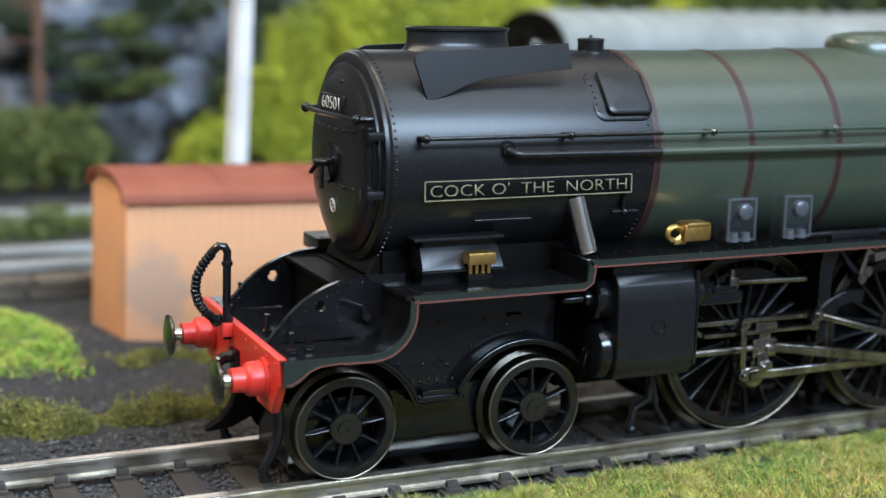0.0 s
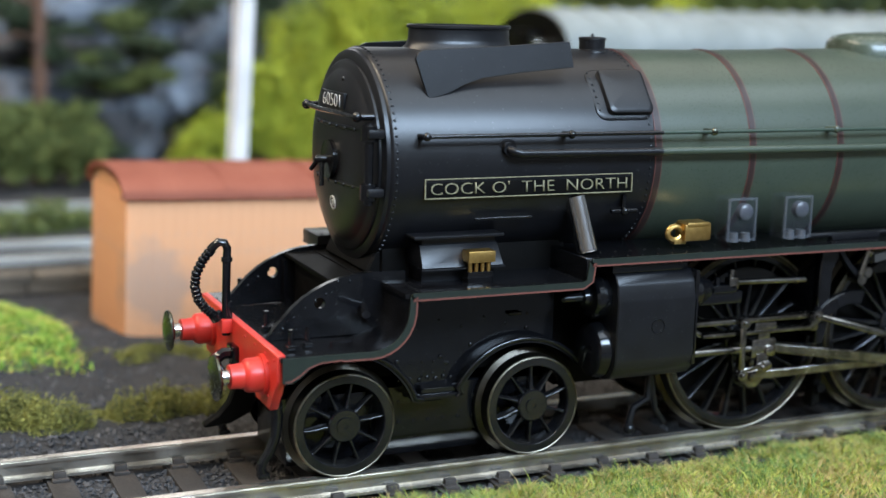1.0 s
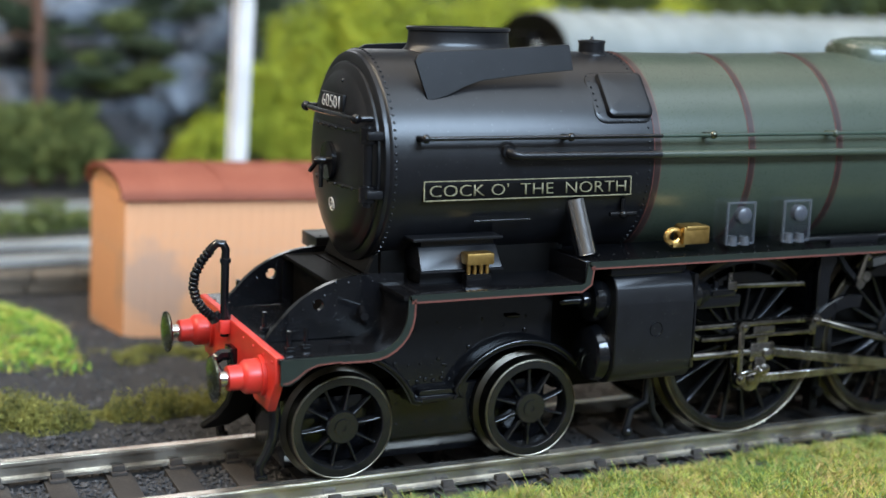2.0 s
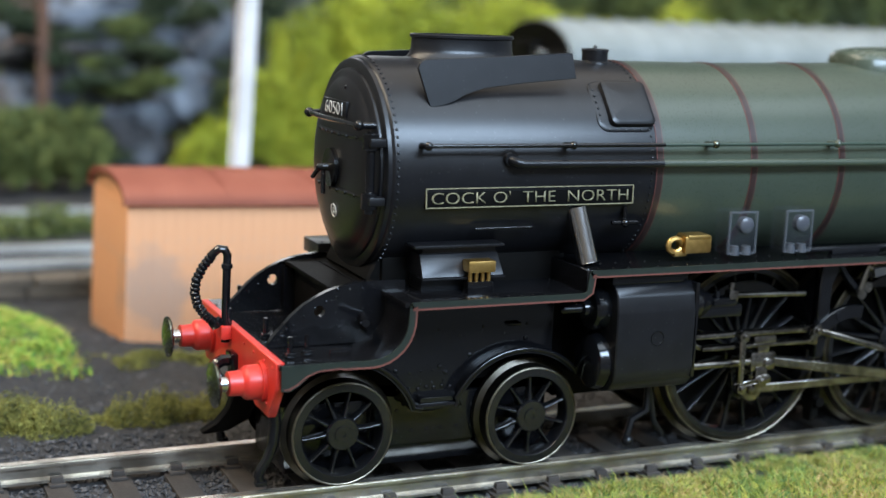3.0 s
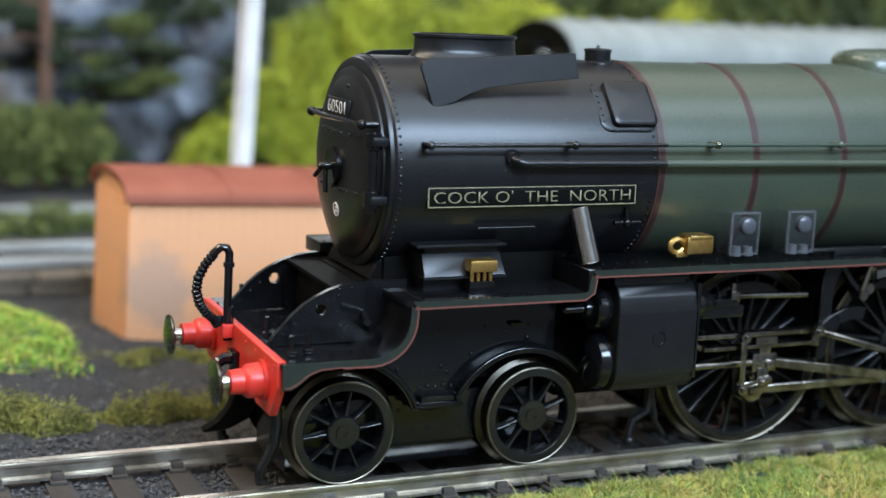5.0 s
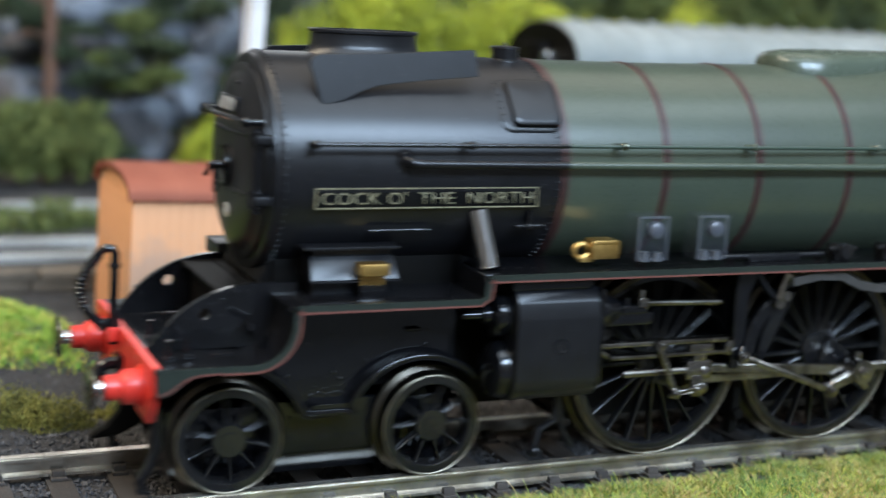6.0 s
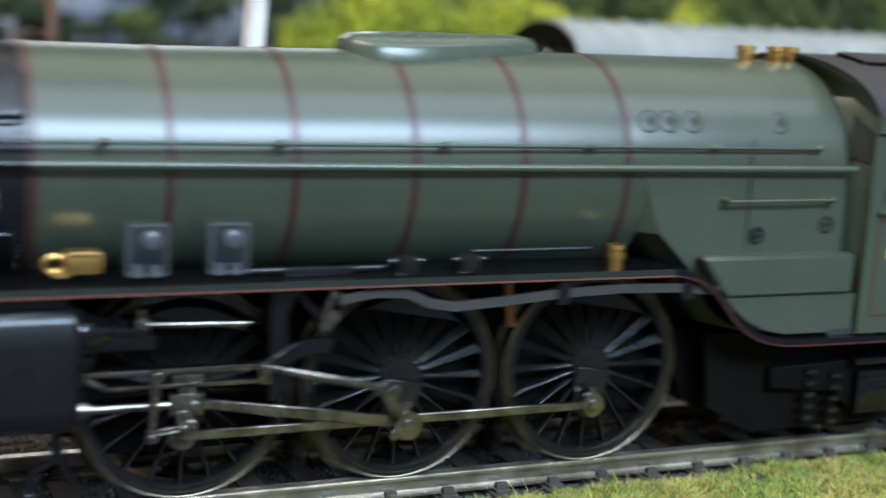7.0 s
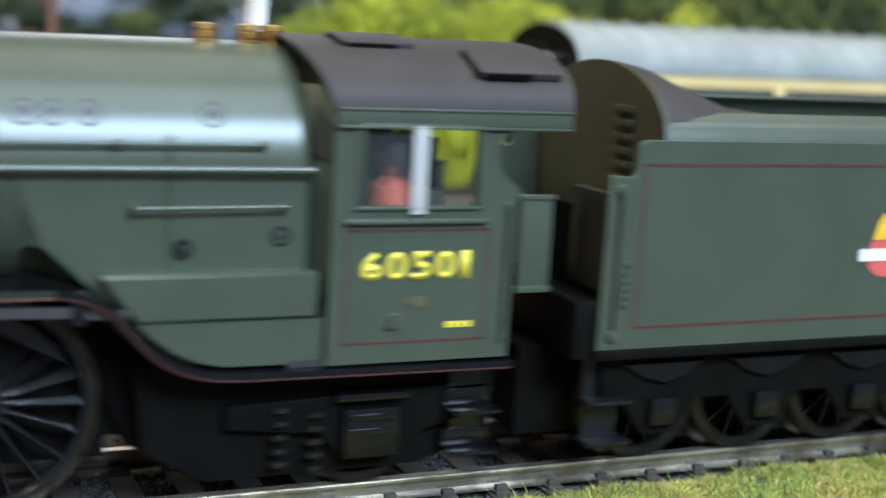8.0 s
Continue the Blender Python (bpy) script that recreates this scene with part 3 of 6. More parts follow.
def coach():
    c = thing("passenger_coach", "cream and crimson coach with ribbed grey roof on far line", "coach", mm(111.6, 159, -2.5))
    L, D, E = 230, 37, 45.5
    bm = bmesh.new()
    box(bm, 0, L, -D / 2, D / 2, 33, E, 0.3)
    part("upper_side", bm, COACHCREAM, c, "cream upper panels")
    bm = bmesh.new()
    box(bm, 0.2, L, -D / 2 - 0.2, D / 2 + 0.2, 10, 33, 0.3)
    part("lower_side", bm, COACHRED, c, "crimson lower panels")
    top = [(-(D / 2 + 0.8) * math.cos(math.pi * k / 16), E - 0.3 + 10.4 * math.sin(math.pi * k / 16) ** 0.9) for k in range(17)]
    bm = bmesh.new()
    prism(bm, top + [(D / 2 + 0.8, E - 1.2), (-D / 2 - 0.8, E - 1.2)], 0, -L)
    bm.transform(Matrix(((0, -1, 0, 0), (1, 0, 0, 0), (0, 0, 1, 0), (0, 0, 0, 1))))
    part("roof", bm, ROOFGREY, c, "grey roof", smooth=30)
    bm = bmesh.new()
    prism(bm, [(y * 0.985, z - 0.4) for y, z in top] + [(D / 2, 8), (-D / 2, 8)], 0.6, -0.2)
    bm.transform(Matrix(((0, -1, 0, 0), (1, 0, 0, 0), (0, 0, 1, 0), (0, 0, 0, 1))))
    part("end_panel", bm, MATTBLACK, c, "black coach end")
    bm = bmesh.new()
    box(bm, -4, -0.5, -6, 6, 12, 50, 0.6)
    part("gangway", bm, MATTBLACK, c, "black gangway bellows")
    bm = bmesh.new()
    rod(bm, (-4.6, -9, 46.5), (-0.3, -9, 46.5), 1.7)
    part("end_lamp", bm, STEEL, c, "pale round lamp on the end")
    rib = bmesh.new()
    ribbon(rib, [(y, z + 0.25) for y, z in top], 0, 0.6, 0.45)
    rib.transform(Matrix(((0, 1, 0, 0), (1, 0, 0, 0), (0, 0, 1, 0), (0, 0, 0, 1))))
    data = mesh_of("roof_rib", rib, ROOFGREY)
    vent = bmesh.new()
    lathe(vent, (0, 0, 0), (0, 0, 1), [(0, 1.0), (0.6, 1.2), (1.0, 0.8), (1.2, 0.2)], 12)
    vdata = mesh_of("roof_vent", vent, ROOFGREY)
    for i in range(28):
        repeat("roof_rib", data, c, mm(2 + i * 8.0, 0, 0))
        repeat("roof_vent", vdata, c, mm(6 + i * 8.0, -2.5, E + 9.7))
    for i in range(4):
        bm = bmesh.new()
        box(bm, 0, 51, -D / 2 - 0.25, -D / 2 + 0.5, 26, 41.4, 0.2)
        part("window", bm, INSIDE, c, "dark coach window", at=mm(8 + i * 54, 0, 0))
    for x in (22, 46, 190, 214):
        for y in (-7.6, 7.6):
            bm = bmesh.new()
            lathe(bm, (x, y - 1.3, 6.6), (0, 1, 0), [(0, 6.6), (2, 6.6), (2.2, 7.0), (2.8, 7.0)], 24)
            part("wheel", bm, TYRE, c)


def scenery():
    """Moss, bushes, trees and rock behind the line."""
    rnd = random.Random(21)
    lumps = []
    for x in range(-64, 24, 2):
        k = max(0.3, 0.75 + 1.9 * noise.noise(Vector((x * 0.11, 2.2, 0))))
        if k > 0.1 or rnd.random() < 0.3:
            lumps.append((x + rnd.uniform(-1, 1), 33 + rnd.uniform(-3, 3), -4.4 + 0.8 * k, 1.4 + 1.6 * k, 1.4 + 1.0 * k, 0.8 + 3.1 * k))
    foliage("moss_scatter", "olive moss tufts along the cess", MOSS, lumps, 95000, 0.22, 31, category="moss")
    lumps = [(x, 66 + rnd.uniform(-3, 3), -5.0, 4, 4, 2.2 + 1.6 * rnd.random()) for x in range(-30, 40, 4)]
    foliage("moss_scatter", "olive green moss tufts before the hut", MOSS, lumps, 40000, 0.30, 32, category="moss")

    def mound(r):
        x, y = r.gauss(-52, 17), r.gauss(82, 15)
        if x > -17 - 0.12 * (y - 60) + 4 * noise.noise(Vector((y * 0.1, 0, 0))) or y < 56 + 3 * noise.noise(Vector((x * 0.1, 5, 0))):
            return None
        return x, y, height(x, y) + 1.6 * noise.noise(Vector((x * 0.22, y * 0.22, 6))), 1.0
    blades("grass_mound", "bright yellow-green grass mound", MOUND, 85000, mound, 1.15, 0.32, 15, 2.2)
    foliage("bush", "olive bushes beyond the far line", OLIVE, [(x, 190 + rnd.uniform(-4, 4), -4, 8, 5, 5 + 4 * rnd.random()) for x in range(-70, 10, 8)], 9000, 1.0, 41)
    foliage("bush", "dark green foliage beside the yard", PINE, [(-36, 118, 2, 7, 7, 9), (-44, 110, 6, 8, 7, 8)], 5000, 1.0, 42)
    foliage("bush", "olive green hedge bushes", OLIVE, [(-40 + 9 * k, 262 + rnd.uniform(-6, 6), 10, 11, 9, 12 + 4 * rnd.random()) for k in range(7)], 14000, 1.3, 43)
    # the big yellow-green bushes
    big = [(86 + 16 * k, 268 + rnd.uniform(-8, 8), 20 + rnd.uniform(-4, 12), 17, 13, 22 + rnd.uniform(0, 12)) for k in range(10)]
    foliage("bush", "large yellow-green foam foliage bushes", BUSH, big + [(55, 262, 6, 13, 8, 14), (68, 266, 20, 9, 8, 16), (110, 262, 50, 22, 12, 18), (155, 265, 44, 30, 12, 16), (80, 262, 12, 12, 8, 16)], 90000, 0.95, 44)
    # dark trees
    far = [(-120 + 26 * k, 345 + rnd.uniform(-15, 15), 40 + rnd.uniform(-10, 30), 24, 16, 42) for k in range(26)]
    foliage("far_trees", "dense dark green wood along the back", PINE, far, 90000, 1.7, 45, category="trees")
    foliage("far_trees", "dense olive shrubs under the wood", OLIVE, [(-110 + 24 * k, 325 + rnd.uniform(-9, 9), 6 + rnd.uniform(0, 10), 20, 12, 22) for k in range(26)], 26000, 2.0, 46, category="trees")
    foliage("far_trees", "lighter grey-green trees behind the coach", OLIVE, [(210 + 30 * k, 330, 60 + rnd.uniform(-8, 16), 20, 12, 26) for k in range(10)], 16000, 2.0, 47, category="trees")


def rock_face():
    for k, (x, y, z, rx, ry, rz) in enumerate(((35, 286, 9, 11, 8, 13), (51, 290, 23, 11, 7, 9), (2, 298, 38, 9, 6, 6), (6, 300, 17, 15, 8, 12), (34, 306, 47, 24, 8, 9), (64, 302, 40, 9, 7, 13), (-24, 304, 30, 14, 8, 20), (24, 300, 30, 12, 7, 9))):
        bm = bmesh.new()
        bmesh.ops.create_icosphere(bm, subdivisions=4, radius=1)
        for v in bm.verts:
            d = v.co.normalized()
            q = 1 + 0.45 * noise.noise(d * 1.7 + Vector((k * 3, 0, 0))) + 0.30 * abs(noise.noise(d * 4 + Vector((0, k, 0)))) + 0.16 * noise.noise(d * 10 + Vector((0, k, 4)))
            v.co = Vector((x + d.x * rx * q, y + d.y * ry * q, z + d.z * rz * q))
        tagged(part("rock", bm, ROCK, smooth=20), "blue-grey rock outcrop among trees", "rock")
    rnd = random.Random(77)
    for label, mat, size, count, places in (
            ("dark pine branches hanging before the rocks", PINE, 0.8, 26000, ((20, 30), (28, 33), (36, 31), (14, 24), (52, 47), (58, 50), (46, 50), (-2, 46), (-8, 50), (8, 44), (44, 36), (64, 34), (24, 6), (14, 8), (60, 24), (16, 40), (26, 44), (22, 20), (34, 40), (12, 32), (40, 46))),
            ("olive branches hanging before the rocks", OLIVE, 0.7, 9000, ((30, 27), (36, 27), (43, 31), (24, 35), (16, 12), (30, 46)))):
        spots = [(x + rnd.uniform(-3, 3), 277 + rnd.uniform(-4, 6), z + rnd.uniform(-3, 3), rnd.uniform(4.5, 9), 5, rnd.uniform(2, 4.5)) for x, z in places]
        foliage("branches", label, mat, spots, count, size, 51 + count, category="branches")


def tree(x, y, h, r, seed, lean):
    rnd = random.Random(seed)
    t = thing("tree", "bare brown pine trunk with sparse dark branches", "tree", mm(x, y, -6))
    bm = bmesh.new()
    tube(bm, [(lean * k / 8 + rnd.uniform(-0.4, 0.4), 0, h * k / 8) for k in range(9)], [r * (1 - 0.5 * k / 8) for k in range(9)], 9)
    for k in range(9):
        z = h * (0.3 + 0.07 * k)
        a, L = rnd.uniform(0, 6.28), rnd.uniform(12, 26)
        tube(bm, [(lean * z / h, 0, z), (lean * z / h + math.cos(a) * L * 0.5, math.sin(a) * L * 0.5, z + 2), (lean * z / h + math.cos(a) * L, math.sin(a) * L, z + 1 + rnd.uniform(-2, 5))], [0.9, 0.6, 0.25], 6)
    part("trunk", bm, BARK, t)
    crown = foliage("crown", "", PINE, [(lean + rnd.uniform(-20, 20), rnd.uniform(-8, 10), h * rnd.uniform(0.6, 1.0), 11, 9, 6) for _ in range(9)], 5000, 1.4, seed)
    del crown["category"], crown["kind"]
    crown.parent = t

# ---- the locomotive; x from the leading axle, front to -x, z from the rail ----
ZC, RS = 37.2, 13.0


def boiler_r(x):
    return RS + (0.9 * max(0, min(1, (x - 55) / 50)))


def rivets(bm, spots, r=0.17):
    """Rivet heads as low domes: spots are (place, outward way)."""
    for p, n in spots:
        lathe(bm, Vector(p) - Vector(n) * 0.02, n, [(0, r), (r * 0.55, r * 0.8), (r * 0.8, r * 0.3)], 6)
    return bm


def round_body(x, a, extra=0.0, r=None):
    """A place on the boiler; a: degrees from the top towards the near side."""
    q = (boiler_r(x) if r is None else r) + extra
    return Vector((x, -q * math.sin(radians(a)), ZC + q * math.cos(radians(a))))


def spoked_wheel(loco, name, x, y, r, spokes, hub_r, side, label, weight=0.0, pin=0.0, phase=9.0, data={}):
    """Tyre with flange, spokes and hub as parts; side -1 is the near side. Built once for each kind and then shared."""
    key = (name, side)
    if key not in data:
        s, w_in, face = side, 0.79 if r < 9 else 0.875, 0.3 if r < 9 else 0.8
        t = bmesh.new()
        lathe(t, (0, 0, 0), (0, s, 0), [(-2.7, r + 0.75), (-2.0, r + 0.75), (-1.7, r + 0.1), (-0.34, r - 0.02), (-0.1, r - 0.1), (0.02, r - 0.28), (0.02, r - face - 0.02), (-0.3, r * 0.9), (-2.6, r * 0.9), (-2.7, r * 0.93)], 64, caps=False)
        b = bmesh.new()
        lathe(b, (0, 0, 0), (0, s, 0), [(-0.3, r - face + 0.08), (0.03, r - face), (0.03, r * w_in + 0.15), (-0.12, r * w_in), (-0.5, r * w_in - 0.1), (-2.2, r * w_in - 0.1), (-2.3, r * 0.9)], 64, caps=False)
        k = bmesh.new()
        L = r * w_in
        w0, w1 = (0.36, 0.22) if r > 8 else (0.3, 0.2)
        for i in range(1):
            ring = []
            for d, w, dy in ((hub_r * 0.7, w0 * 1.3, 0.1), (hub_r + 0.6, w0, 0.2), (L * 0.7, w1, 0.3), (L - 0.3, w1 * 1.2, 0.3), (L + 0.1, w1 * 2.2, 0.3)):
                ring.append([k.verts.new((d, s * (-0.2 - dy - 0.5 * (1 - math.sin(q))), w * math.cos(q))) for q in [math.pi * e / 6 for e in range(7)]] + [k.verts.new((d, -1.6 * s, -w * 0.8)), k.verts.new((d, -1.6 * s, w * 0.8))])
            for a, c in zip(ring, ring[1:]):
                for j in range(9):
                    k.faces.new((a[j], a[(j + 1) % 9], c[(j + 1) % 9], c[j]))
        h = bmesh.new()
        lathe(h, (0, 0, 0), (0, s, 0), [(-2.4, hub_r), (-0.1, hub_r), (0.1, hub_r * 0.92), (0.1, hub_r * 0.52), (0.25, hub_r * 0.5), (0.25, 0.34), (0.1, 0.3), (0.1, 0.01)], 28)
        if pin:
            prism(h, arc(0, -pin, 1.9, 180, 360, 10) + [(hub_r * 0.95, 0), (-hub_r * 0.95, 0)], -0.9 if s < 0 else 0.0, 0.0 if s < 0 else 0.9, 0.1)
        wt = None
        if weight:
            wt = bmesh.new()
            q = r * 0.80
            a0 = 90 - weight
            prism(wt, arc(0, 0, q, a0, 180 - a0, 14), 0.25 if s < 0 else -0.9, 0.9 if s < 0 else -0.25, 0.08)
            wt = mesh_of("balance_weight", wt, WHEELBLACK)
        e = bmesh.new()
        lathe(e, (0, 0, 0), (0, s, 0), [(-0.22, r - 0.05), (-0.1, r - 0.01), (0.02, r - 0.08), (0.07, r - 0.18), (0.02, r - 0.26)], 64, caps=False)
        data[key] = (mesh_of("tyre_edge", e, TYREEDGE), mesh_of(name, t, TYRE), mesh_of("rim", b, WHEELBLACK), mesh_of("spoke", k, WHEELBLACK, 50), mesh_of("hub", h, WHEELBLACK), wt)
    e, t, b, k, h, wt = data[key]
    wheel = repeat(name, t, loco, mm(x, y, r), label)
    repeat("rim", b, wheel, Matrix())
    if name in ("bogie_wheel", "driving_wheel"):
        repeat("tyre_edge", e, wheel, Matrix(), "thin bright worn edge")
    for i in range(spokes):
        repeat("spoke", k, wheel, mm(0, 0, 0, 0, 360 * i / spokes + phase, 0))
    repeat("hub", h, wheel, Matrix())
    if wt:
        repeat("balance_weight", wt, wheel, Matrix())
    return wheel


PLATE = [(-10.2, 17.25), (0.5, 17.15)] + [(0.5 + 4.4 * math.sin(radians(a)), 21.5 - 4.35 * math.cos(radians(a))) for a in (12, 24, 36, 48, 60, 72, 84)] + [(4.93, 22.2), (4.95, 23.5)]
PLATE_HIGH = [(28.1, 26.2), (115.0, 26.2), (116.4, 26.05), (118.0, 25.65), (119.5, 25.0), (121.2, 23.75), (122.7, 22.2), (124.2, 20.45), (125.4, 19.25), (126.8, 18.25), (128.4, 17.45), (130.2, 16.9), (132.2, 16.55), (135.0, 16.4), (167.0, 16.2)]


def running_plates(loco):
    bm = bmesh.new()
    ribbon(bm, PLATE, -17.1, 17.1, 0.55)
    part("front_footplate", bm, GLOSS, loco)
    bm = bmesh.new()
    box(bm, 4.4, 28.2, -17.1, 17.1, 22.9, 23.5, 0.08)
    part("cylinder_footplate", bm, GLOSS, loco)
    bm = bmesh.new()
    box(bm, 27.7, 28.3, -17.1, 17.1, 22.9, 26.2, 0.06)
    part("footplate_step", bm, GLOSS, loco)
    bm = bmesh.new()
    ribbon(bm, PLATE_HIGH, -17.1, 17.1, 0.6)
    part("running_plate", bm, GLOSS, loco)
    edge = [(-3.0, 17.2)] + PLATE[1:-1] + [(4.97, 23.2), (5.25, 23.5), (27.3, 23.5), (27.7, 23.7), (28.0, 25.9), (28.3, 26.2)] + PLATE_HIGH[1:]
    edge = edge[:-len(PLATE_HIGH) + 2]
    for y0, y1 in ((-17.3, -17.1), (17.1, 17.3)):
        bm = bmesh.new()
        ribbon(bm, edge, y0, y1, 0.72)
        part("valance", bm, VALANCE, loco, "dark green edge of the footplate")
        bm = bmesh.new()
        ribbon(bm, PLATE_HIGH[1:], y0, y1, 0.95)
        rear = part("valance", bm, GLOSS, loco, "black edge of the footplate under the cab")
        bm = bmesh.new()
        ribbon(bm, [(x - 0.15, z - 0.75) for x, z in PLATE_HIGH[1:]], y0 - 0.03, y1 + 0.03, 0.16)
        part("lining_line", bm, BAND, rear, "dull dark red lining")
        bm = bmesh.new()
        line = []
        for i, (x, z) in enumerate(edge):
            a, b = edge[max(i - 1, 0)], edge[min(i + 1, len(edge) - 1)]
            d = Vector((b[0] - a[0], b[1] - a[1])).normalized()
            line.append((x + d.y * 0.72, z - d.x * 0.72))
        ribbon(bm, line, y0 * 1.003 if y0 < 0 else y0, y1 if y0 < 0 else y1 * 1.003, 0.2)
        part("lining_line", bm, LINE, loco, "thin orange-red lining")
        bm = bmesh.new()
        prism(bm, [(-10, 17.2), (-10, 14.3), (-9.0, 14.3), (-7.9, 14.9), (-6.9, 15.8), (-5.6, 16.35), (-3, 16.5), (-3, 17.2)], y0, y1)
        part("valance_panel", bm, VALANCE, loco, "dark green panel with red lining")
        bm = bmesh.new()
        ribbon(bm, [(-9.7, 14.6), (-9.1, 14.6), (-8.1, 15.15), (-7.1, 15.95), (-5.7, 16.45), (-3, 16.58)], y0 - 0.04, y1 + 0.04, 0.16)
        part("lining_line", bm, LINE, loco)
    spots = []
    up = (0, 0, 1)
    for i in range(14):
        spots.append(((6.5 + i * 1.6, -16.5, 23.5), up))
        spots.append(((6.4, -15.6 + i * 0.85, 23.5), up))
    for i in range(40):
        spots.append(((29.5 + i * 2.1, -16.4, 26.2), up))
        spots.append(((29.5 + i * 2.1, -13.4, 26.2), up))
    for i in range(9):
        spots.append(((27.2, -15.8 + i * 1.0, 23.5), up))
        spots.append(((-9.2, -15.4 + i * 3.6, 17.3), up))
        spots.append(((-7 + i * 0.8, -16.6, 17.3), up))
    tagged(part("footplate_rivets", rivets(bmesh.new(), spots, 0.19), GLOSS, loco), kind="stuff")


def front_end(loco):
    bm = bmesh.new()
    b = bmesh.new()
    near = [(-16.6, 17.4), (16.6, 17.4), (16.6, 14.4), (13.8, 10.4), (8.6, 10.4), (5.4, 12.2), (-5.4, 12.2), (-8.6, 10.4), (-13.8, 10.4), (-16.6, 14.4)]
    prism(b, near, 0, 1.0, 0.12)
    b.transform(Matrix(((0, 1, 0, -10.4), (1, 0, 0, 0), (0, 0, 1, 0), (0, 0, 0, 1))))
    merge(bm, b)
    beam = part("buffer_beam", bm, RED, loco, "red painted buffer beam")
    rv = [((-10.4, y, 16.6), (-1, 0, 0)) for y in (-15.4, -12, -8, -4, 4, 8, 12, 15.4)] + [((-10.4, s * 13.2, z), (-1, 0, 0)) for s in (-1, 1) for z in (12.0, 15.9)]
    tagged(part("beam_rivets", rivets(bmesh.new(), rv, 0.22), RED, beam), kind="stuff")
    for y in (-11.4, 11.4):
        bm = bmesh.new()
        lathe(bm, (-10.4, y, 14), (-1, 0, 0), [(0, 2.35), (0.45, 2.35), (0.5, 2.0), (1.9, 1.95), (2.2, 1.8), (2.5, 1.45), (4.0, 1.38), (4.1, 0.95)], 32)
        buf = part("buffer", bm, RED, loco, "red buffer housing with a bright steel head")
        bm = bmesh.new()
        lathe(bm, (-14.3, y, 14), (-1, 0, 0), [(0, 0.85), (1.2, 0.85), (1.25, 1.0), (1.5, 1.0)], 24)
        part("shank", bm, STEEL, buf)
        bm = bmesh.new()
        lathe(bm, (-15.6, y, 14), (-1, 0, 0), [(0, 0.8), (0.1, 2.45), (0.3, 2.62), (0.5, 2.55), (0.75, 1.7), (0.9, 0.02)], 40)
        part("head", bm, BUFFERSTEEL, buf, "oily steel buffer head")
    # coupling hook and vacuum pipe
    bm = bmesh.new()
    tube(bm, [(-10.4, 0, 13.6), (-12.0, 0, 13.6), (-13.0, 0, 13.0), (-13.2, 0, 12.1), (-12.6, 0, 11.6), (-12.0, 0, 11.9)], 0.75, 8)
    box(bm, -11.2, -10.3, -1.4, 1.4, 12.6, 14.6, 0.2)
    part("coupling_hook", bm, GLOSS, loco)
    bm = bmesh.new()
    y = 2.6
    standpipe = [(-10.9, y, 15.2), (-10.9, y, 20), (-10.8, y, 25.0), (-10.75, y, 25.9), (-11.1, y, 26.6), (-11.8, y + 0.1, 26.7), (-12.5, y + 0.2, 26.1), (-12.9, y + 0.3, 25.3)]
    tube(bm, standpipe, 0.52, 10)
    lathe(bm, (-10.8, y, 24.2), (0, 0, 1), [(0, 0.5), (0.1, 0.68), (0.6, 0.68), (0.7, 0.5)], 14)
    box(bm, -10.9, -10.2, y - 0.5, y + 0.5, 16.6, 19.4, 0.15)
    clip = bmesh.new()
    box(clip, -11.7, -10.2, y - 1.0, y + 1.0, 15.6, 17.3, 0.3)
    part("pipe_clip", clip, RED, loco, "red painted clip at the standpipe")
    pipe = part("vacuum_standpipe", bm, GLOSS, loco, "black brake standpipe")
    bm = bmesh.new()
    path = [Vector((-12.6, y + 0.2, 25.9)), Vector((-13.6, y + 0.4, 24.6)), Vector((-14.4, y + 0.5, 23.0)), Vector((-14.6, y + 0.6, 21.4)), Vector((-14.2, y + 0.7, 19.8)), Vector((-13.4, y + 0.7, 18.6)), Vector((-12.5, y + 0.6, 17.8)), Vector((-12.0, y + 0.5, 17.4))]
    fine, rad = [], []
    for a, b in zip(path, path[1:]):
        for k in range(9):
            fine.append(a.lerp(b, k / 9))
            rad.append(0.64 if k % 3 < 2 else 0.47)
    tube(bm, fine, rad, 10)
    part("ribbed_hose", bm, GLOSS, pipe, "ribbed black rubber hose")
    bm = bmesh.new()
    lathe(bm, (-12.2, y + 0.5, 17.8), (0.6, 0, -0.8), [(0, 0.4), (0.1, 0.85), (0.8, 0.85), (0.9, 0.5)], 12)
    part("hose_collar", bm, GLOSS, pipe)
    # curved front frame plates with a lightening hole, cross plate and step pieces
    for y in (-9.2, 9.2):
        bm = bmesh.new()
        top = [(-9.5, 17.3), (-8.6, 18.7), (-7.7, 19.6), (-6.5, 20.9), (-5.2, 22.0), (-3.7, 22.9), (-2.2, 23.6), (-0.6, 24.1), (1.0, 24.4), (3.0, 24.6), (7.4, 24.5), (7.4, 17.3)]
        hole = arc(-3.15, 21.3, 0.68, -90, 270, 18)
        prism(bm, [(-3.15, 17.3)] + hole + [(-3.15, 17.3)] + top, y - 0.4, y + 0.4)
        f = part("front_frame_plate", bm, GLOSS, loco, "curved black frame plate with a round hole")
        sp = [((-7.6 + k * 1.3, y - 0.4, 18.6 + 1.25 * k - 0.08 * k * k), (0, -1, 0)) for k in range(6)] + [((-1 + 1.5 * k, y - 0.4, z), (0, -1, 0)) for k in range(5) for z in (23.7, 19.5)]
        tagged(part("plate_rivets", rivets(bmesh.new(), sp, 0.2), GLOSS, f), kind="stuff")
    bm = bmesh.new()
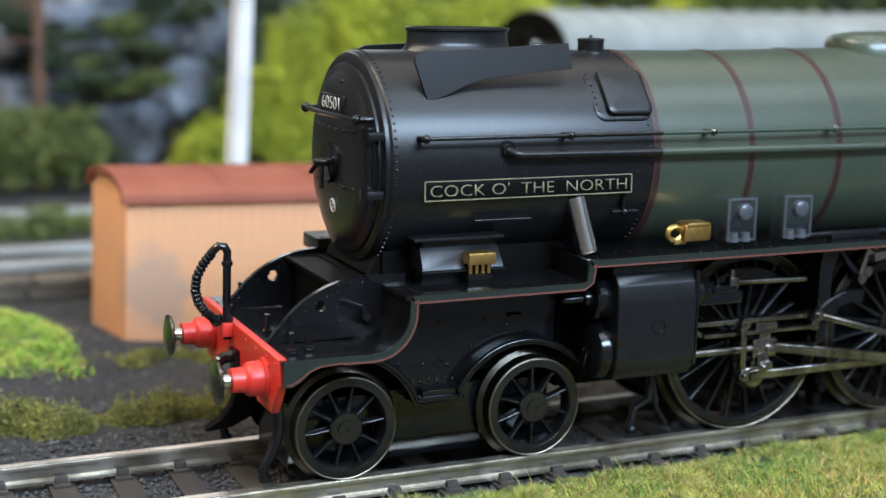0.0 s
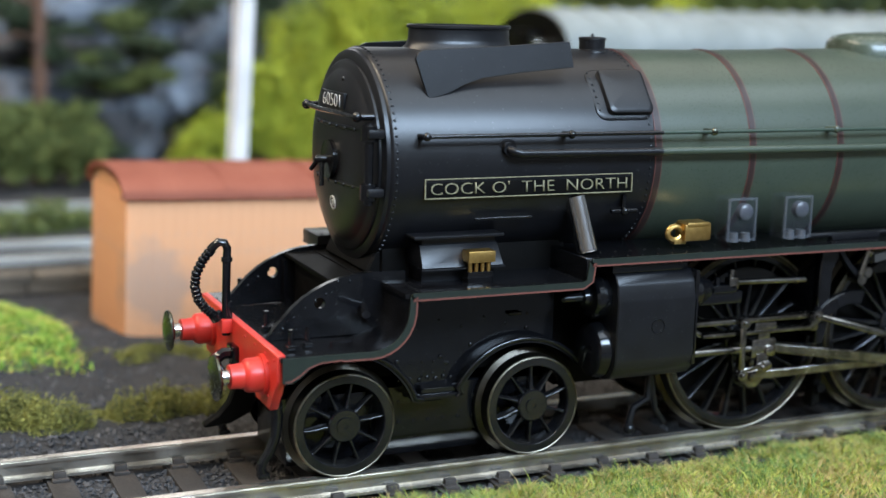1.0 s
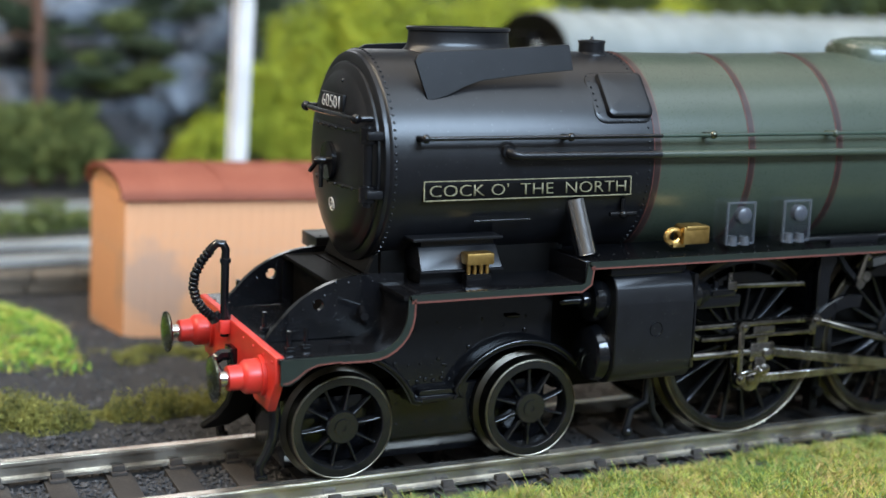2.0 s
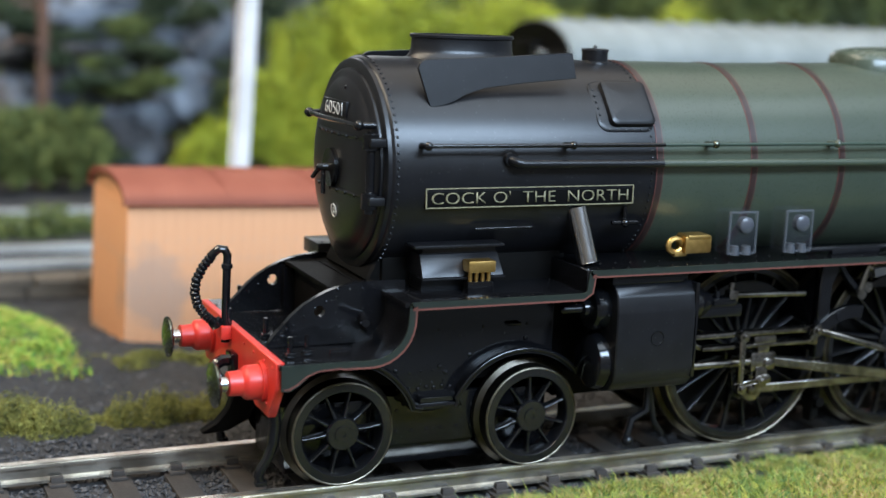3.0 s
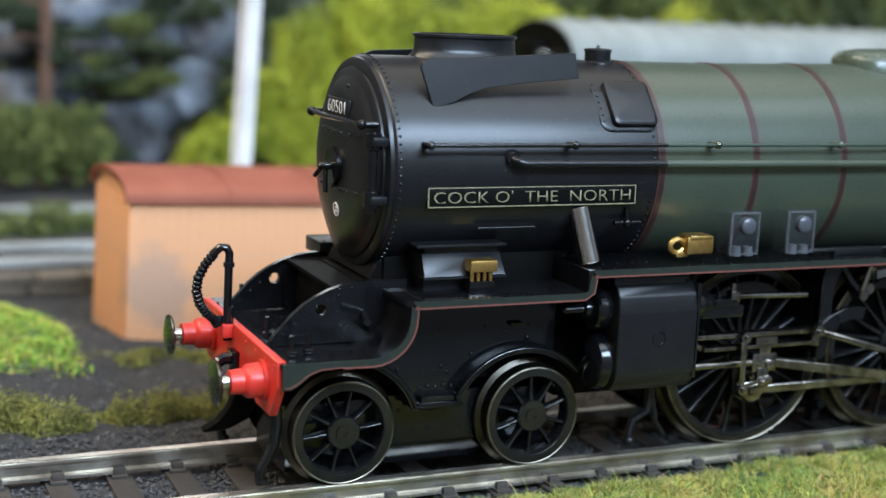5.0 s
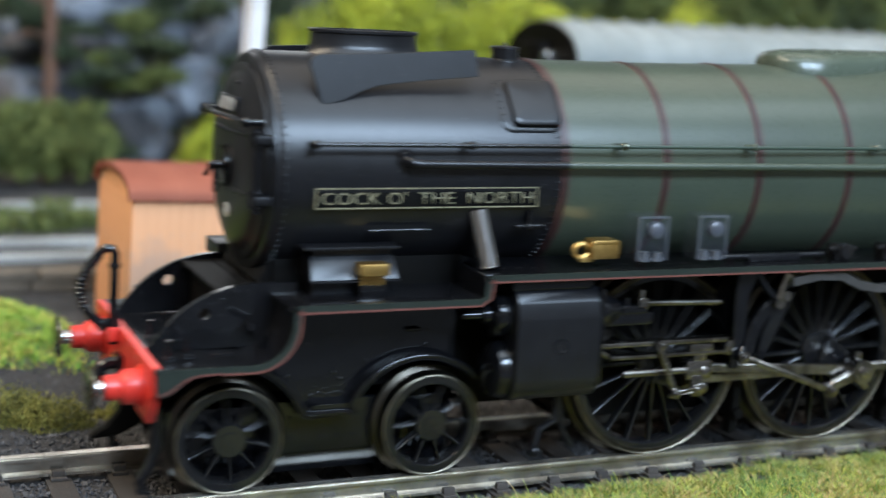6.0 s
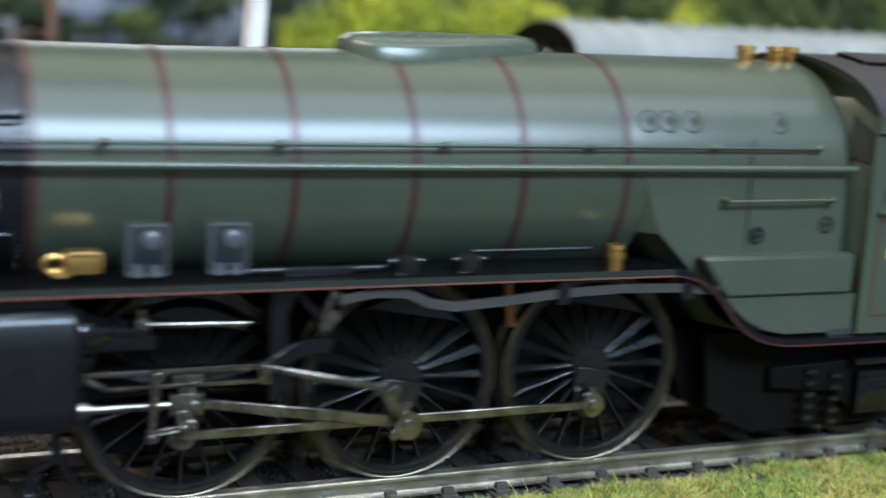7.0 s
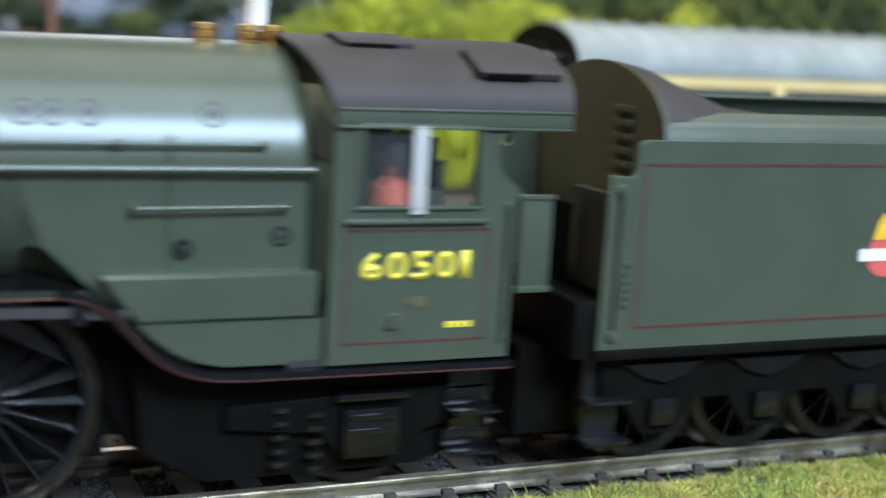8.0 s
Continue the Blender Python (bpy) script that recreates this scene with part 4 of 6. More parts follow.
    prism(bm, [(-1.6, 23.3), (-1.6, 23.75), (3.0, 23.85), (5.6, 23.95), (5.6, 23.4), (3.2, 23.3)], -8.8, 8.8, 0.05)
    box(bm, -0.6, 0.0, -8.8, 8.8, 17.3, 23.3, 0.05)
    rivets(bm, [((-1.7, y * 0.9, 23.76), (0, 0, 1)) for y in range(-9, 10)] + [((2.2, y * 0.9, 23.9), (0, 0, 1)) for y in range(-9, 10)], 0.17)
    part("sloping_cover_plate", bm, MATTBLACK, loco)
    bm = bmesh.new()
    lathe(bm, (5.5, 0, 27.2), (1, 0, 0), [(0, 1), (0.1, 5.5), (24, 5.5)], 24)
    box(bm, 5, 29, -8, 8, 22, 27.5, 0.6)
    prism(bm, [(3.2, 24.0), (4.8, 27.5), (30, 27.5), (30, 24.0)], -7.4, 7.4, 0.3)
    part("smokebox_saddle", bm, MATTBLACK, loco)
    for y, x, z in ((-14.0, -8.0, 17.3), (14.0, -6.0, 17.3), (-4.5, -8.0, 17.3), (-13.2, -5.8, 17.3)):
        bm = bmesh.new()
        rod(bm, (x, y, z), (x, y, z + 2.3), 0.28)
        box(bm, x - 0.5, x + 0.5, y - 0.5, y + 0.5, z, z + 0.5, 0.12)
        part("lamp_iron", bm, GLOSS, loco)
    bm = bmesh.new()
    tube(bm, [(-3.6, -15, 17.3), (-3.6, -15, 18.0), (-1.3, -15, 18.0), (-1.3, -15, 17.3)], 0.2, 6)
    rod(bm, (2.2, -9.6, 20.6), (1.0, -13.8, 20.6), 0.45)
    rod(bm, (2.6, -9.6, 19.2), (2.2, -11.6, 19.0), 0.6, 0.1)
    part("footplate_fittings", bm, GLOSS, loco)
    bm = bmesh.new()
    box(bm, 3.4, 14.0, 10.5, 16.5, 23.5, 25.4, 0.2)
    rivets(bm, [((4.2 + 1.2 * k, 11.2, 25.4), (0, 0, 1)) for k in range(8)], 0.2)
    part("far_box", bm, BLACK, loco, "black riveted box")


def smokebox(loco):
    bm = bmesh.new()
    lathe(bm, (3.4, 0, ZC), (1, 0, 0), [(0, RS - 2.2), (0.05, RS - 0.75), (0.25, RS - 0.35), (0.7, RS - 0.3), (0.9, RS - 0.05), (1.1, RS), (35.6, RS), (35.7, RS - 0.3)], 96, caps=True)
    sb = part("smokebox", bm, BLACK, loco, "satin black riveted smokebox")
    bm = bmesh.new()
    lathe(bm, (3.4, 0, ZC), (-1, 0, 0), [(-0.3, 11.6), (0.25, 11.5), (0.5, 11.1), (0.55, 10.6), (0.75, 10.3), (1.15, 9.6), (1.5, 8.2), (1.8, 6.0), (1.95, 3.4), (2.0, 0.02)], 72)
    door = part("smokebox_door", bm, BLACK, loco, "dished black smokebox door")
    bm = bmesh.new()
    lathe(bm, (1.2, 0, ZC - 0.4), (-1, 0, 0), [(-1, 2.4), (0.35, 2.3), (0.45, 0.5), (1.6, 0.45), (1.9, 0.2)], 24)
    rod(bm, (-0.2, 0, ZC - 0.4), (-0.6, 1.6, ZC - 1.8), 0.28)
    rod(bm, (0.2, 0, ZC - 0.4), (0.1, -0.4, ZC - 3.6), 0.3)
    part("door_handle", bm, GLOSS, door)
    for z in (ZC + 3.8, ZC - 2.9):
        bm = bmesh.new()
        pts = []
        for k in range(9):
            y = 6.5 - 18.0 * k / 8
            r = math.hypot(y, z - ZC)
            d = 1.75 * (1 - min(1, (r / 11.2)) ** 2.6) + 0.3
            pts.append((3.4 - d, y, z))
        tube(bm, pts, 0.3, 8)
        box(bm, 1.4, 3.4, -12.6, -10.0, z - 0.5, z + 0.5, 0.25)
        strap = part("hinge_strap", bm, BLACK, door)
        tagged(part("strap_rivets", rivets(bmesh.new(), [((p[0] - 0.36, p[1], p[2]), (-1, 0, 0)) for p in pts[1:-1]], 0.24), BLACK, strap), kind="stuff")
    bm = bmesh.new()
    rod(bm, (1.9, -11.3, ZC - 4.4), (1.9, -11.3, ZC + 5.0), 0.55)
    for z in (ZC - 2.9, ZC + 3.8):
        lathe(bm, (1.9, -11.3, z - 1.0), (0, 0, 1), [(0, 0.6), (0.1, 0.95), (1.9, 0.95), (2.0, 0.6)], 14)
    part("hinge_post", bm, GLOSS, door)
    bm = bmesh.new()
    pts = [(0.8, 7.6, ZC + 5.5), (0.3, 3.8, ZC + 5.6), (0.1, 0, ZC + 5.6), (0.4, -4.5, ZC + 5.6), (1.0, -9.6, ZC + 5.5)]
    tube(bm, pts, 0.3, 8)
    for q in (pts[0], pts[4]):
        ball(bm, q, 0.62)
        rod(bm, q, (3, q[1], q[2]), 0.4)
    part("door_handrail", bm, GLOSS, door)
    bm = bmesh.new()
    box(bm, 1.55, 2.6, -3.6, 4.4, ZC + 5.7, ZC + 7.7, 0.12)
    plate = part("number_plate", bm, BLACK, door, "black plate with white numerals")
    n = lettering("numerals", "60501", 1.5, 6.0, 0.1, WHITE, plate, mm(1.46, 3.5, ZC + 5.95, 0, 0, -90), -0.022)
    bm = bmesh.new()
    lathe(bm, (1.75, -0.6, ZC - 5.6), (-1, 0, -0.12), [(0.2, 0.85), (0.38, 0.85), (0.38, 0.68), (0.3, 0.66)], 24, caps=False)
    lathe(bm, (1.75, -0.6, ZC - 5.4), (-1, 0, -0.12), [(0.2, 0.22), (0.38, 0.2)], 10)
    lathe(bm, (1.75, -0.6, ZC - 5.85), (-1, 0, -0.12), [(0.2, 0.22), (0.38, 0.2)], 10)
    part("shed_badge", bm, WHITE, door, "small round pale badge")
    bm = bmesh.new()
    ball(bm, (2.3, -1.6, ZC + 9.3), 0.3)
    part("lamp_bracket", bm, BLACK, door)
    sp = [(round_body(4.75, a, 0, RS), (0, -math.sin(radians(a)), math.cos(radians(a)))) for a in range(-30, 165, 4)]
    sp += [(round_body(38.4, a, 0, RS), (0, -math.sin(radians(a)), math.cos(radians(a)))) for a in range(-30, 150, 4)]
    tagged(part("smokebox_rivets", rivets(bmesh.new(), sp, 0.21), BLACK, sb), kind="stuff")
    # chimney, oval
    bm = bmesh.new()
    rings = []
    for z, gx, gy in ((49.0, 8.4, 5.4), (49.9, 7.6, 4.6), (50.6, 6.9, 3.9), (51.2, 6.7, 3.7), (52.5, 6.6, 3.7), (52.6, 6.85, 3.95), (52.9, 6.85, 3.95), (53.0, 6.7, 3.8), (53.0, 6.2, 3.2), (50.8, 6.0, 3.0)):
        rings.append([bm.verts.new((17.9 + gx * math.cos(2 * math.pi * k / 40), gy * math.sin(2 * math.pi * k / 40), z)) for k in range(40)])
    for a, b in zip(rings, rings[1:]):
        for k in range(40):
            bm.faces.new((a[k], a[(k + 1) % 40], b[(k + 1) % 40], b[k]))
    bm.faces.new(rings[-1])
    part("chimney", bm, BLACK, loco, "oval black double chimney")
    # wing plates beside the chimney
    for s in (-1, 1):
        bm = bmesh.new()
        out = [(8.1, 49.3), (9.4, 44.95), (10.2, 44.9), (12.1, 45.4), (14.2, 46.4), (16.4, 47.1), (21.6, 47.75), (28.8, 48.4), (28.4, 51.45), (19.1, 50.85), (9.2, 50.35), (8.4, 50.0)]
        b = bmesh.new()
        prism(b, out, -0.25, 0.25, 0.06)
        for v in b.verts:
            v.co.y += s * (10.2 - (v.co.z - 45.0) * 0.18)
        merge(bm, b)
        rod(bm, (14, s * 9.6, 47.2), (14, s * 8.6, 46.8), 0.35)
        part("smoke_lifting_plate", bm, BLACK, loco)
    bm = bmesh.new()
    lathe(bm, (36.1, -1.3, 49.6), (0, 0, 1), [(0, 2.0), (0.45, 1.9), (0.6, 1.68), (1.75, 1.68), (1.85, 1.78), (2.05, 1.75), (2.15, 1.5), (2.2, 0.3), (2.6, 0.12)], 28)
    part("snifting_valve", bm, BLACK, loco)
    # curved cover panel
    for name, x0, x1, a0, a1, e, corner in (("cover_flange", 31.1, 39.1, 35.0, 67.8, 0.22, 1.5), ("cover_panel", 32.6, 39.0, 37.0, 65.2, 0.95, 0.8)):
        bm = bmesh.new()
        w, d = (x1 - x0) / 2, radians(a1 - a0) * RS / 2
        rings = []
        for inset, h in [(0, -0.15), (0.03, e * 0.55), (0.16, e * 0.88), (0.42, e)] + [(0.42 + (w - 0.45) * i / 12, e) for i in range(1, 13)]:
            k = max(0.02, 1 - inset / w)
            ring = []
            for cx, cy, q in ((1, 1, 0), (-1, 1, 90), (-1, -1, 180), (1, -1, 270)):
                for i in range(7):
                    g = radians(q + 15 * i)
                    u, v = (cx * (w - corner) + corner * math.cos(g)) * k, (cy * (d - corner) + corner * math.sin(g)) * k
                    ring.append(bm.verts.new(round_body((x0 + x1) / 2 + u, (a0 + a1) / 2 + math.degrees(v / RS), h, RS)))
            rings.append(ring)
        for p, q in zip(rings, rings[1:]):
            for i in range(28):
                bm.faces.new((p[i], p[(i + 1) % 28], q[(i + 1) % 28], q[i]))
        bm.faces.new(rings[-1])
        part(name, bm, BLACK, sb)
    sp = [(round_body(31.6, a, 0.2, RS), (0, -math.sin(radians(a)), math.cos(radians(a)))) for a in range(38, 64, 4)] + [(round_body(32.6 + k * 1.1, 66.8, 0.2, RS), (0, -0.9, 0.4)) for k in range(6)]
    tagged(part("cover_rivets", rivets(bmesh.new(), sp, 0.18), BLACK, sb), kind="stuff")
    # nameplate
    plate = mm(8.2, -12.78, 33.45, -2.0, 0, 0)
    bm = bmesh.new()
    box(bm, 0, 27.7, -0.15, 0.5, 0, 2.35, 0.04)
    back = part("plate", bm, MATTBLACK, loco, "black cast nameplate", at=plate)
    bm = bmesh.new()
    box(bm, 0, 27.7, -0.3, -0.1, 2.23, 2.35)
    box(bm, 0, 27.7, -0.3, -0.1, 0, 0.12)
    box(bm, 0, 0.12, -0.3, -0.1, 0.12, 2.23)
    box(bm, 27.58, 27.7, -0.3, -0.1, 0.12, 2.23)
    part("plate_border", bm, CREAM, back, "cream raised border")
    lettering("name_letters", "COCK O'  THE  NORTH", 1.38, 26.2, 0.14, CREAM, back, mm(0.75, -0.3, 0.48), -0.014)
    # pipe from saddle to plate, valves below
    bm = bmesh.new()
    lathe(bm, (28.6, -11.8, 33.0), (0.16, -0.27, -1), [(0, 1.2), (0.1, 1.35), (6.9, 1.35), (7.0, 1.6)], 28)
    part("steam_pipe", bm, material("burnished_pipe", (0.45, 0.44, 0.44), 0.2, 1.0, second=(0.38, 0.37, 0.37), size=120, wear=0.04), loco, "burnished dark steam pipe")
    bm = bmesh.new()
    rod(bm, (35.2, -12.4, 30.6), (35.2, -12.4, 33.0), 0.3)
    rod(bm, (33.5, -12.3, 31.0), (37.2, -12.3, 31.0), 0.3)
    ball(bm, (35.2, -12.6, 31.0), 0.55)
    rod(bm, (15, -12.2, 30.8), (22.5, -12.2, 30.8), 0.18)
    part("drain_valve", bm, GLOSS, loco)
    bm = bmesh.new()
    box(bm, 7.1, 18.6, -13.0, -8, 28.75, 29.1, 0.1)
    box(bm, 8.6, 18.0, -11.7, -8, 23.5, 28.8, 0.05)
    b = bmesh.new()
    prism(b, [(8.1, 25.3), (8.1, 27.95), (18.1, 27.95), (18.6, 25.3)], -12.0, -8, 0.06)
    for v in b.verts:
        if v.co.y < -10:
            v.co.y -= (27.95 - v.co.z) * 0.42
    merge(bm, b)
    box(bm, 8.0, 18.7, -13.35, -11.5, 25.05, 25.25, 0.06)
    part("valve_cover_box", bm, BLACK, loco, "black box with an overhanging lid")


def boiler(loco):
    bm = bmesh.new()
    lathe(bm, (39.1, 0, ZC), (1, 0, 0), [(0, RS - 0.3), (0.05, RS), (16, RS)] + [(x - 39.1, boiler_r(x)) for x in (65, 75, 85, 95, 105, 112)], 96)
    b = part("boiler", bm, GREEN, loco, "green painted boiler")
    for x in (39.5, 53.6, 67.4, 81.5, 95.2, 109.1):
        r = boiler_r(x)
        bm = bmesh.new()
        lathe(bm, (x - 0.42, 0, ZC), (1, 0, 0), [(0, r - 0.2), (0.03, r + 0.1), (0.81, r + 0.1), (0.84, r - 0.2)], 96, caps=False)
        band = part("boiler_band", bm, BANDBROWN, loco, "brown-black band edged in dull red")
        for d in (-0.52, 0.36):
            bm = bmesh.new()
            lathe(bm, (x + d, 0, ZC), (1, 0, 0), [(0, r - 0.2), (0.02, r + 0.07), (0.14, r + 0.07), (0.16, r - 0.2)], 96, caps=False)
            part("band_line", bm, BANDLINE, band)
    # firebox: round top, flat flanks
    def section(w, R):
        top = [(-R * math.sin(radians(a)), ZC + R * math.cos(radians(a))) for a in range(90, -91, -6)]
        low = [(-w, 30), (-w, 17)]
        return [(-w, 17), (-w, 30)] + top + [(w, 30), (w, 17)]
    bm = bmesh.new()
    rows = []
    front = []
    for y, z in section(13.9, 13.92):
        if z < 37:
            y = math.copysign(max(8.0, math.sqrt(max(0, 13.9 ** 2 - (z - ZC) ** 2))), y)
        front.append(bm.verts.new((109.6 + max(0, 37 - z) * 0.36 + max(0, 27 - z) * 0.85, y, z)))
    rows.append(front)
    for x, w, R in ((111.3, 14.0, 14.0), (124, 14.3, 14.05), (141.5, 14.5, 14.1), (142.3, 14.2, 13.8)):
        rows.append([bm.verts.new((x + (max(0, 37 - z) * 0.42 + max(0, 27 - z) * 0.85 if x < 112 else max(0, 27 - z) * 0.45 if x < 125 else 0), y, z)) for y, z in section(w, R)])
    for a, b2 in zip(rows, rows[1:]):
        for k in range(len(a) - 1):
            bm.faces.new((a[k], a[k + 1], b2[k + 1], b2[k]))
    bm.faces.new(rows[0])
    bm.faces.new(rows[-1][::-1])
    fb = part("firebox", bm, GREEN, loco, "green firebox casing", smooth=18)
    for s in (-1, 1):
        bm = bmesh.new()
        prism(bm, [(119.4, 27.3), (143.2, 27.3), (143.2, 22.0), (123.3, 22.0), (122.2, 23.6), (120.8, 25.2)], s * 14.0, s * 16.3, 0.42)
        part("firebox_ledge_panel", bm, GREEN, loco)
        bm = bmesh.new()
        prism(bm, [(123.4, 21.9), (144, 21.9), (144, 16.7), (133.0, 16.8), (130.0, 17.4), (127.2, 18.7), (125.0, 20.3)], s * 14.0, s * 15.95, 0.12)
        part("firebox_lower_panel", bm, GREEN, loco)
    for x in (112.4, 115.2, 118.8, 131.8):
        c = round_body(x, 62, 0, 14.05)
        n = Vector((0, -math.sin(radians(62)), math.cos(radians(62))))
        # the rim's darker green paints in the shade of its recess
        bm = bmesh.new()
        lathe(bm, c, n, [(-0.2, 1.5), (0.03, 1.5), (0.04, 1.3), (0.02, 0.02)], 24)
        plug = part("washout_plug", bm, RECESSGREEN, loco, "round washout plug, its recess shade painted as a dark rim")
        bm = bmesh.new()
        lathe(bm, c, n, [(-0.2, 1.28), (0.06, 1.26), (0.08, 1.1), (0.06, 0.02)], 24)
        part("plug_face", bm, GREEN, plug)
        bm = bmesh.new()
        lathe(bm, c, n, [(0, 0.75), (0.16, 0.72), (0.18, 0.45), (0.1, 0.42), (0.1, 0.02)], 4)
        part("plug_square", bm, RECESSGREEN, plug)
    for x, z in ((128.4, 29.7), (139.2, 30.9)):
        bm = bmesh.new()
        lathe(bm, (x, -14.3, z), (0, -1, 0), [(-0.2, 1.25), (0.2, 1.2), (0.24, 0.85), (0.05, 0.7), (0.05, 0.4), (0.45, 0.3), (0.5, 0.02)], 20)
        part("mud_door", bm, RECESSGREEN, loco)
    bm = bmesh.new()
    rod(bm, (123.2, -15.6, 34.2), (139.5, -15.6, 34.3), 0.24)
    for x in (123.2, 139.4):
        rod(bm, (x, -15.6, 34.2), (x, -14.2, 34.2), 0.42)
    part("firebox_handrail", bm, GREEN, loco)
    bm = bmesh.new()
    rod(bm, (126.9, -14.4, 27), (126.9, -14.4, 42.0), 0.12)
    part("casing_seam", bm, GREEN, loco)
    # dome collector, long and low
    bm = bmesh.new()
    rows = []
    for x, w, h in ((76.4, 0.4, 0.3), (76.7, 2.6, 1.3), (77.6, 4.0, 1.9), (79.6, 5.2, 2.15), (83.0, 5.6, 2.2), (88, 4.9, 2.2), (94, 3.6, 2.15), (99.5, 2.5, 2.1), (101.4, 2.0, 1.8), (102.2, 1.3, 1.0), (102.4, 0.3, 0.3)):
        r = boiler_r(x)
        low, top = ZC + math.sqrt(r * r - w * w) - 0.35, ZC + r + h
        rows.append([bm.verts.new((x, -w * math.cos(math.pi * k / 12), low + (top - low) * math.sin(math.pi * k / 12) ** 0.5)) for k in range(13)])
    for a, b2 in zip(rows, rows[1:]):
        for k in range(12):
            bm.faces.new((a[k], a[k + 1], b2[k + 1], b2[k]))
    bm.faces.new(rows[0])
    bm.faces.new(rows[-1][::-1])
    part("steam_collector_dome", bm, material("dome_green_gloss", (0.066, 0.082, 0.058), 0.24, second=(0.06, 0.075, 0.053), size=150), loco, "glossy green low dome")
    for x, y in ((133.4, -1.5), (138.4, -1.5), (141.4, -0.6)):
        bm = bmesh.new()
        lathe(bm, (x, y, ZC + 13.6), (0, 0, 1), [(0, 1.3), (0.5, 1.3), (0.55, 1.05), (0.8, 1.05), (0.85, 1.3), (1.4, 1.3), (1.45, 1.1), (1.7, 1.1), (1.75, 1.3), (2.3, 1.25), (2.4, 0.6), (2.0, 0.5)], 24)
        part("safety_valve", bm, BRASS, loco, "turned brass safety valve")
    # handrail and ejector pipe, on the near and far sides
    for s in (-1, 1):
        bm = bmesh.new()
        rod(bm, (7.65, s * 14.49, 40.85), (39.0, s * 14.49, 40.82), 0.25)
        part("handrail", bm, GLOSS, loco, "thin black boiler handrail")
        bm = bmesh.new()
        rod(bm, (39.0, s * 14.49, 40.82), (137.0, s * 14.6, 40.75), 0.22)
        part("handrail", bm, material("handrail_dark_green", (0.03, 0.05, 0.035), 0.35), loco)
        for x in (7.65, 26.3, 46.44, 65.37, 84.8, 103.5, 121.3, 136.9):
            bm = bmesh.new()
            ball(bm, (x, s * 14.49, 40.83), 0.52, 8)
            rod(bm, (x, s * 14.4, 40.83), (x, s * 12.0, 40.6), 0.3, 0.45)
            part("handrail_knob", bm, GLOSS if x < 39 else BUFFERSTEEL if x == 46.44 else GREEN, loco)
    bm = bmesh.new()
    lathe(bm, (18.7, -12.6, 39.1), (0, -1, 0), [(-0.3, 1.25), (0.2, 1.2), (0.25, 0.8), (0.9, 0.75)], 20)
    tube(bm, [(18.7, -12.9, 39.1), (18.75, -13.8, 39.0), (19.2, -14.2, 38.8), (20.0, -14.25, 38.65), (39.1, -14.25, 38.5)], 0.5, 10)
    part("ejector_pipe", bm, BLACK, loco, "black ejector pipe on the smokebox")
    bm = bmesh.new()
    tube(bm, [(39.1, -14.25, 38.5), (80, -14.6, 38.3), (142.5, -15.2, 38.2)], 0.5, 10)
    part("ejector_pipe", bm, GREEN, loco, "green ejector pipe on the boiler")


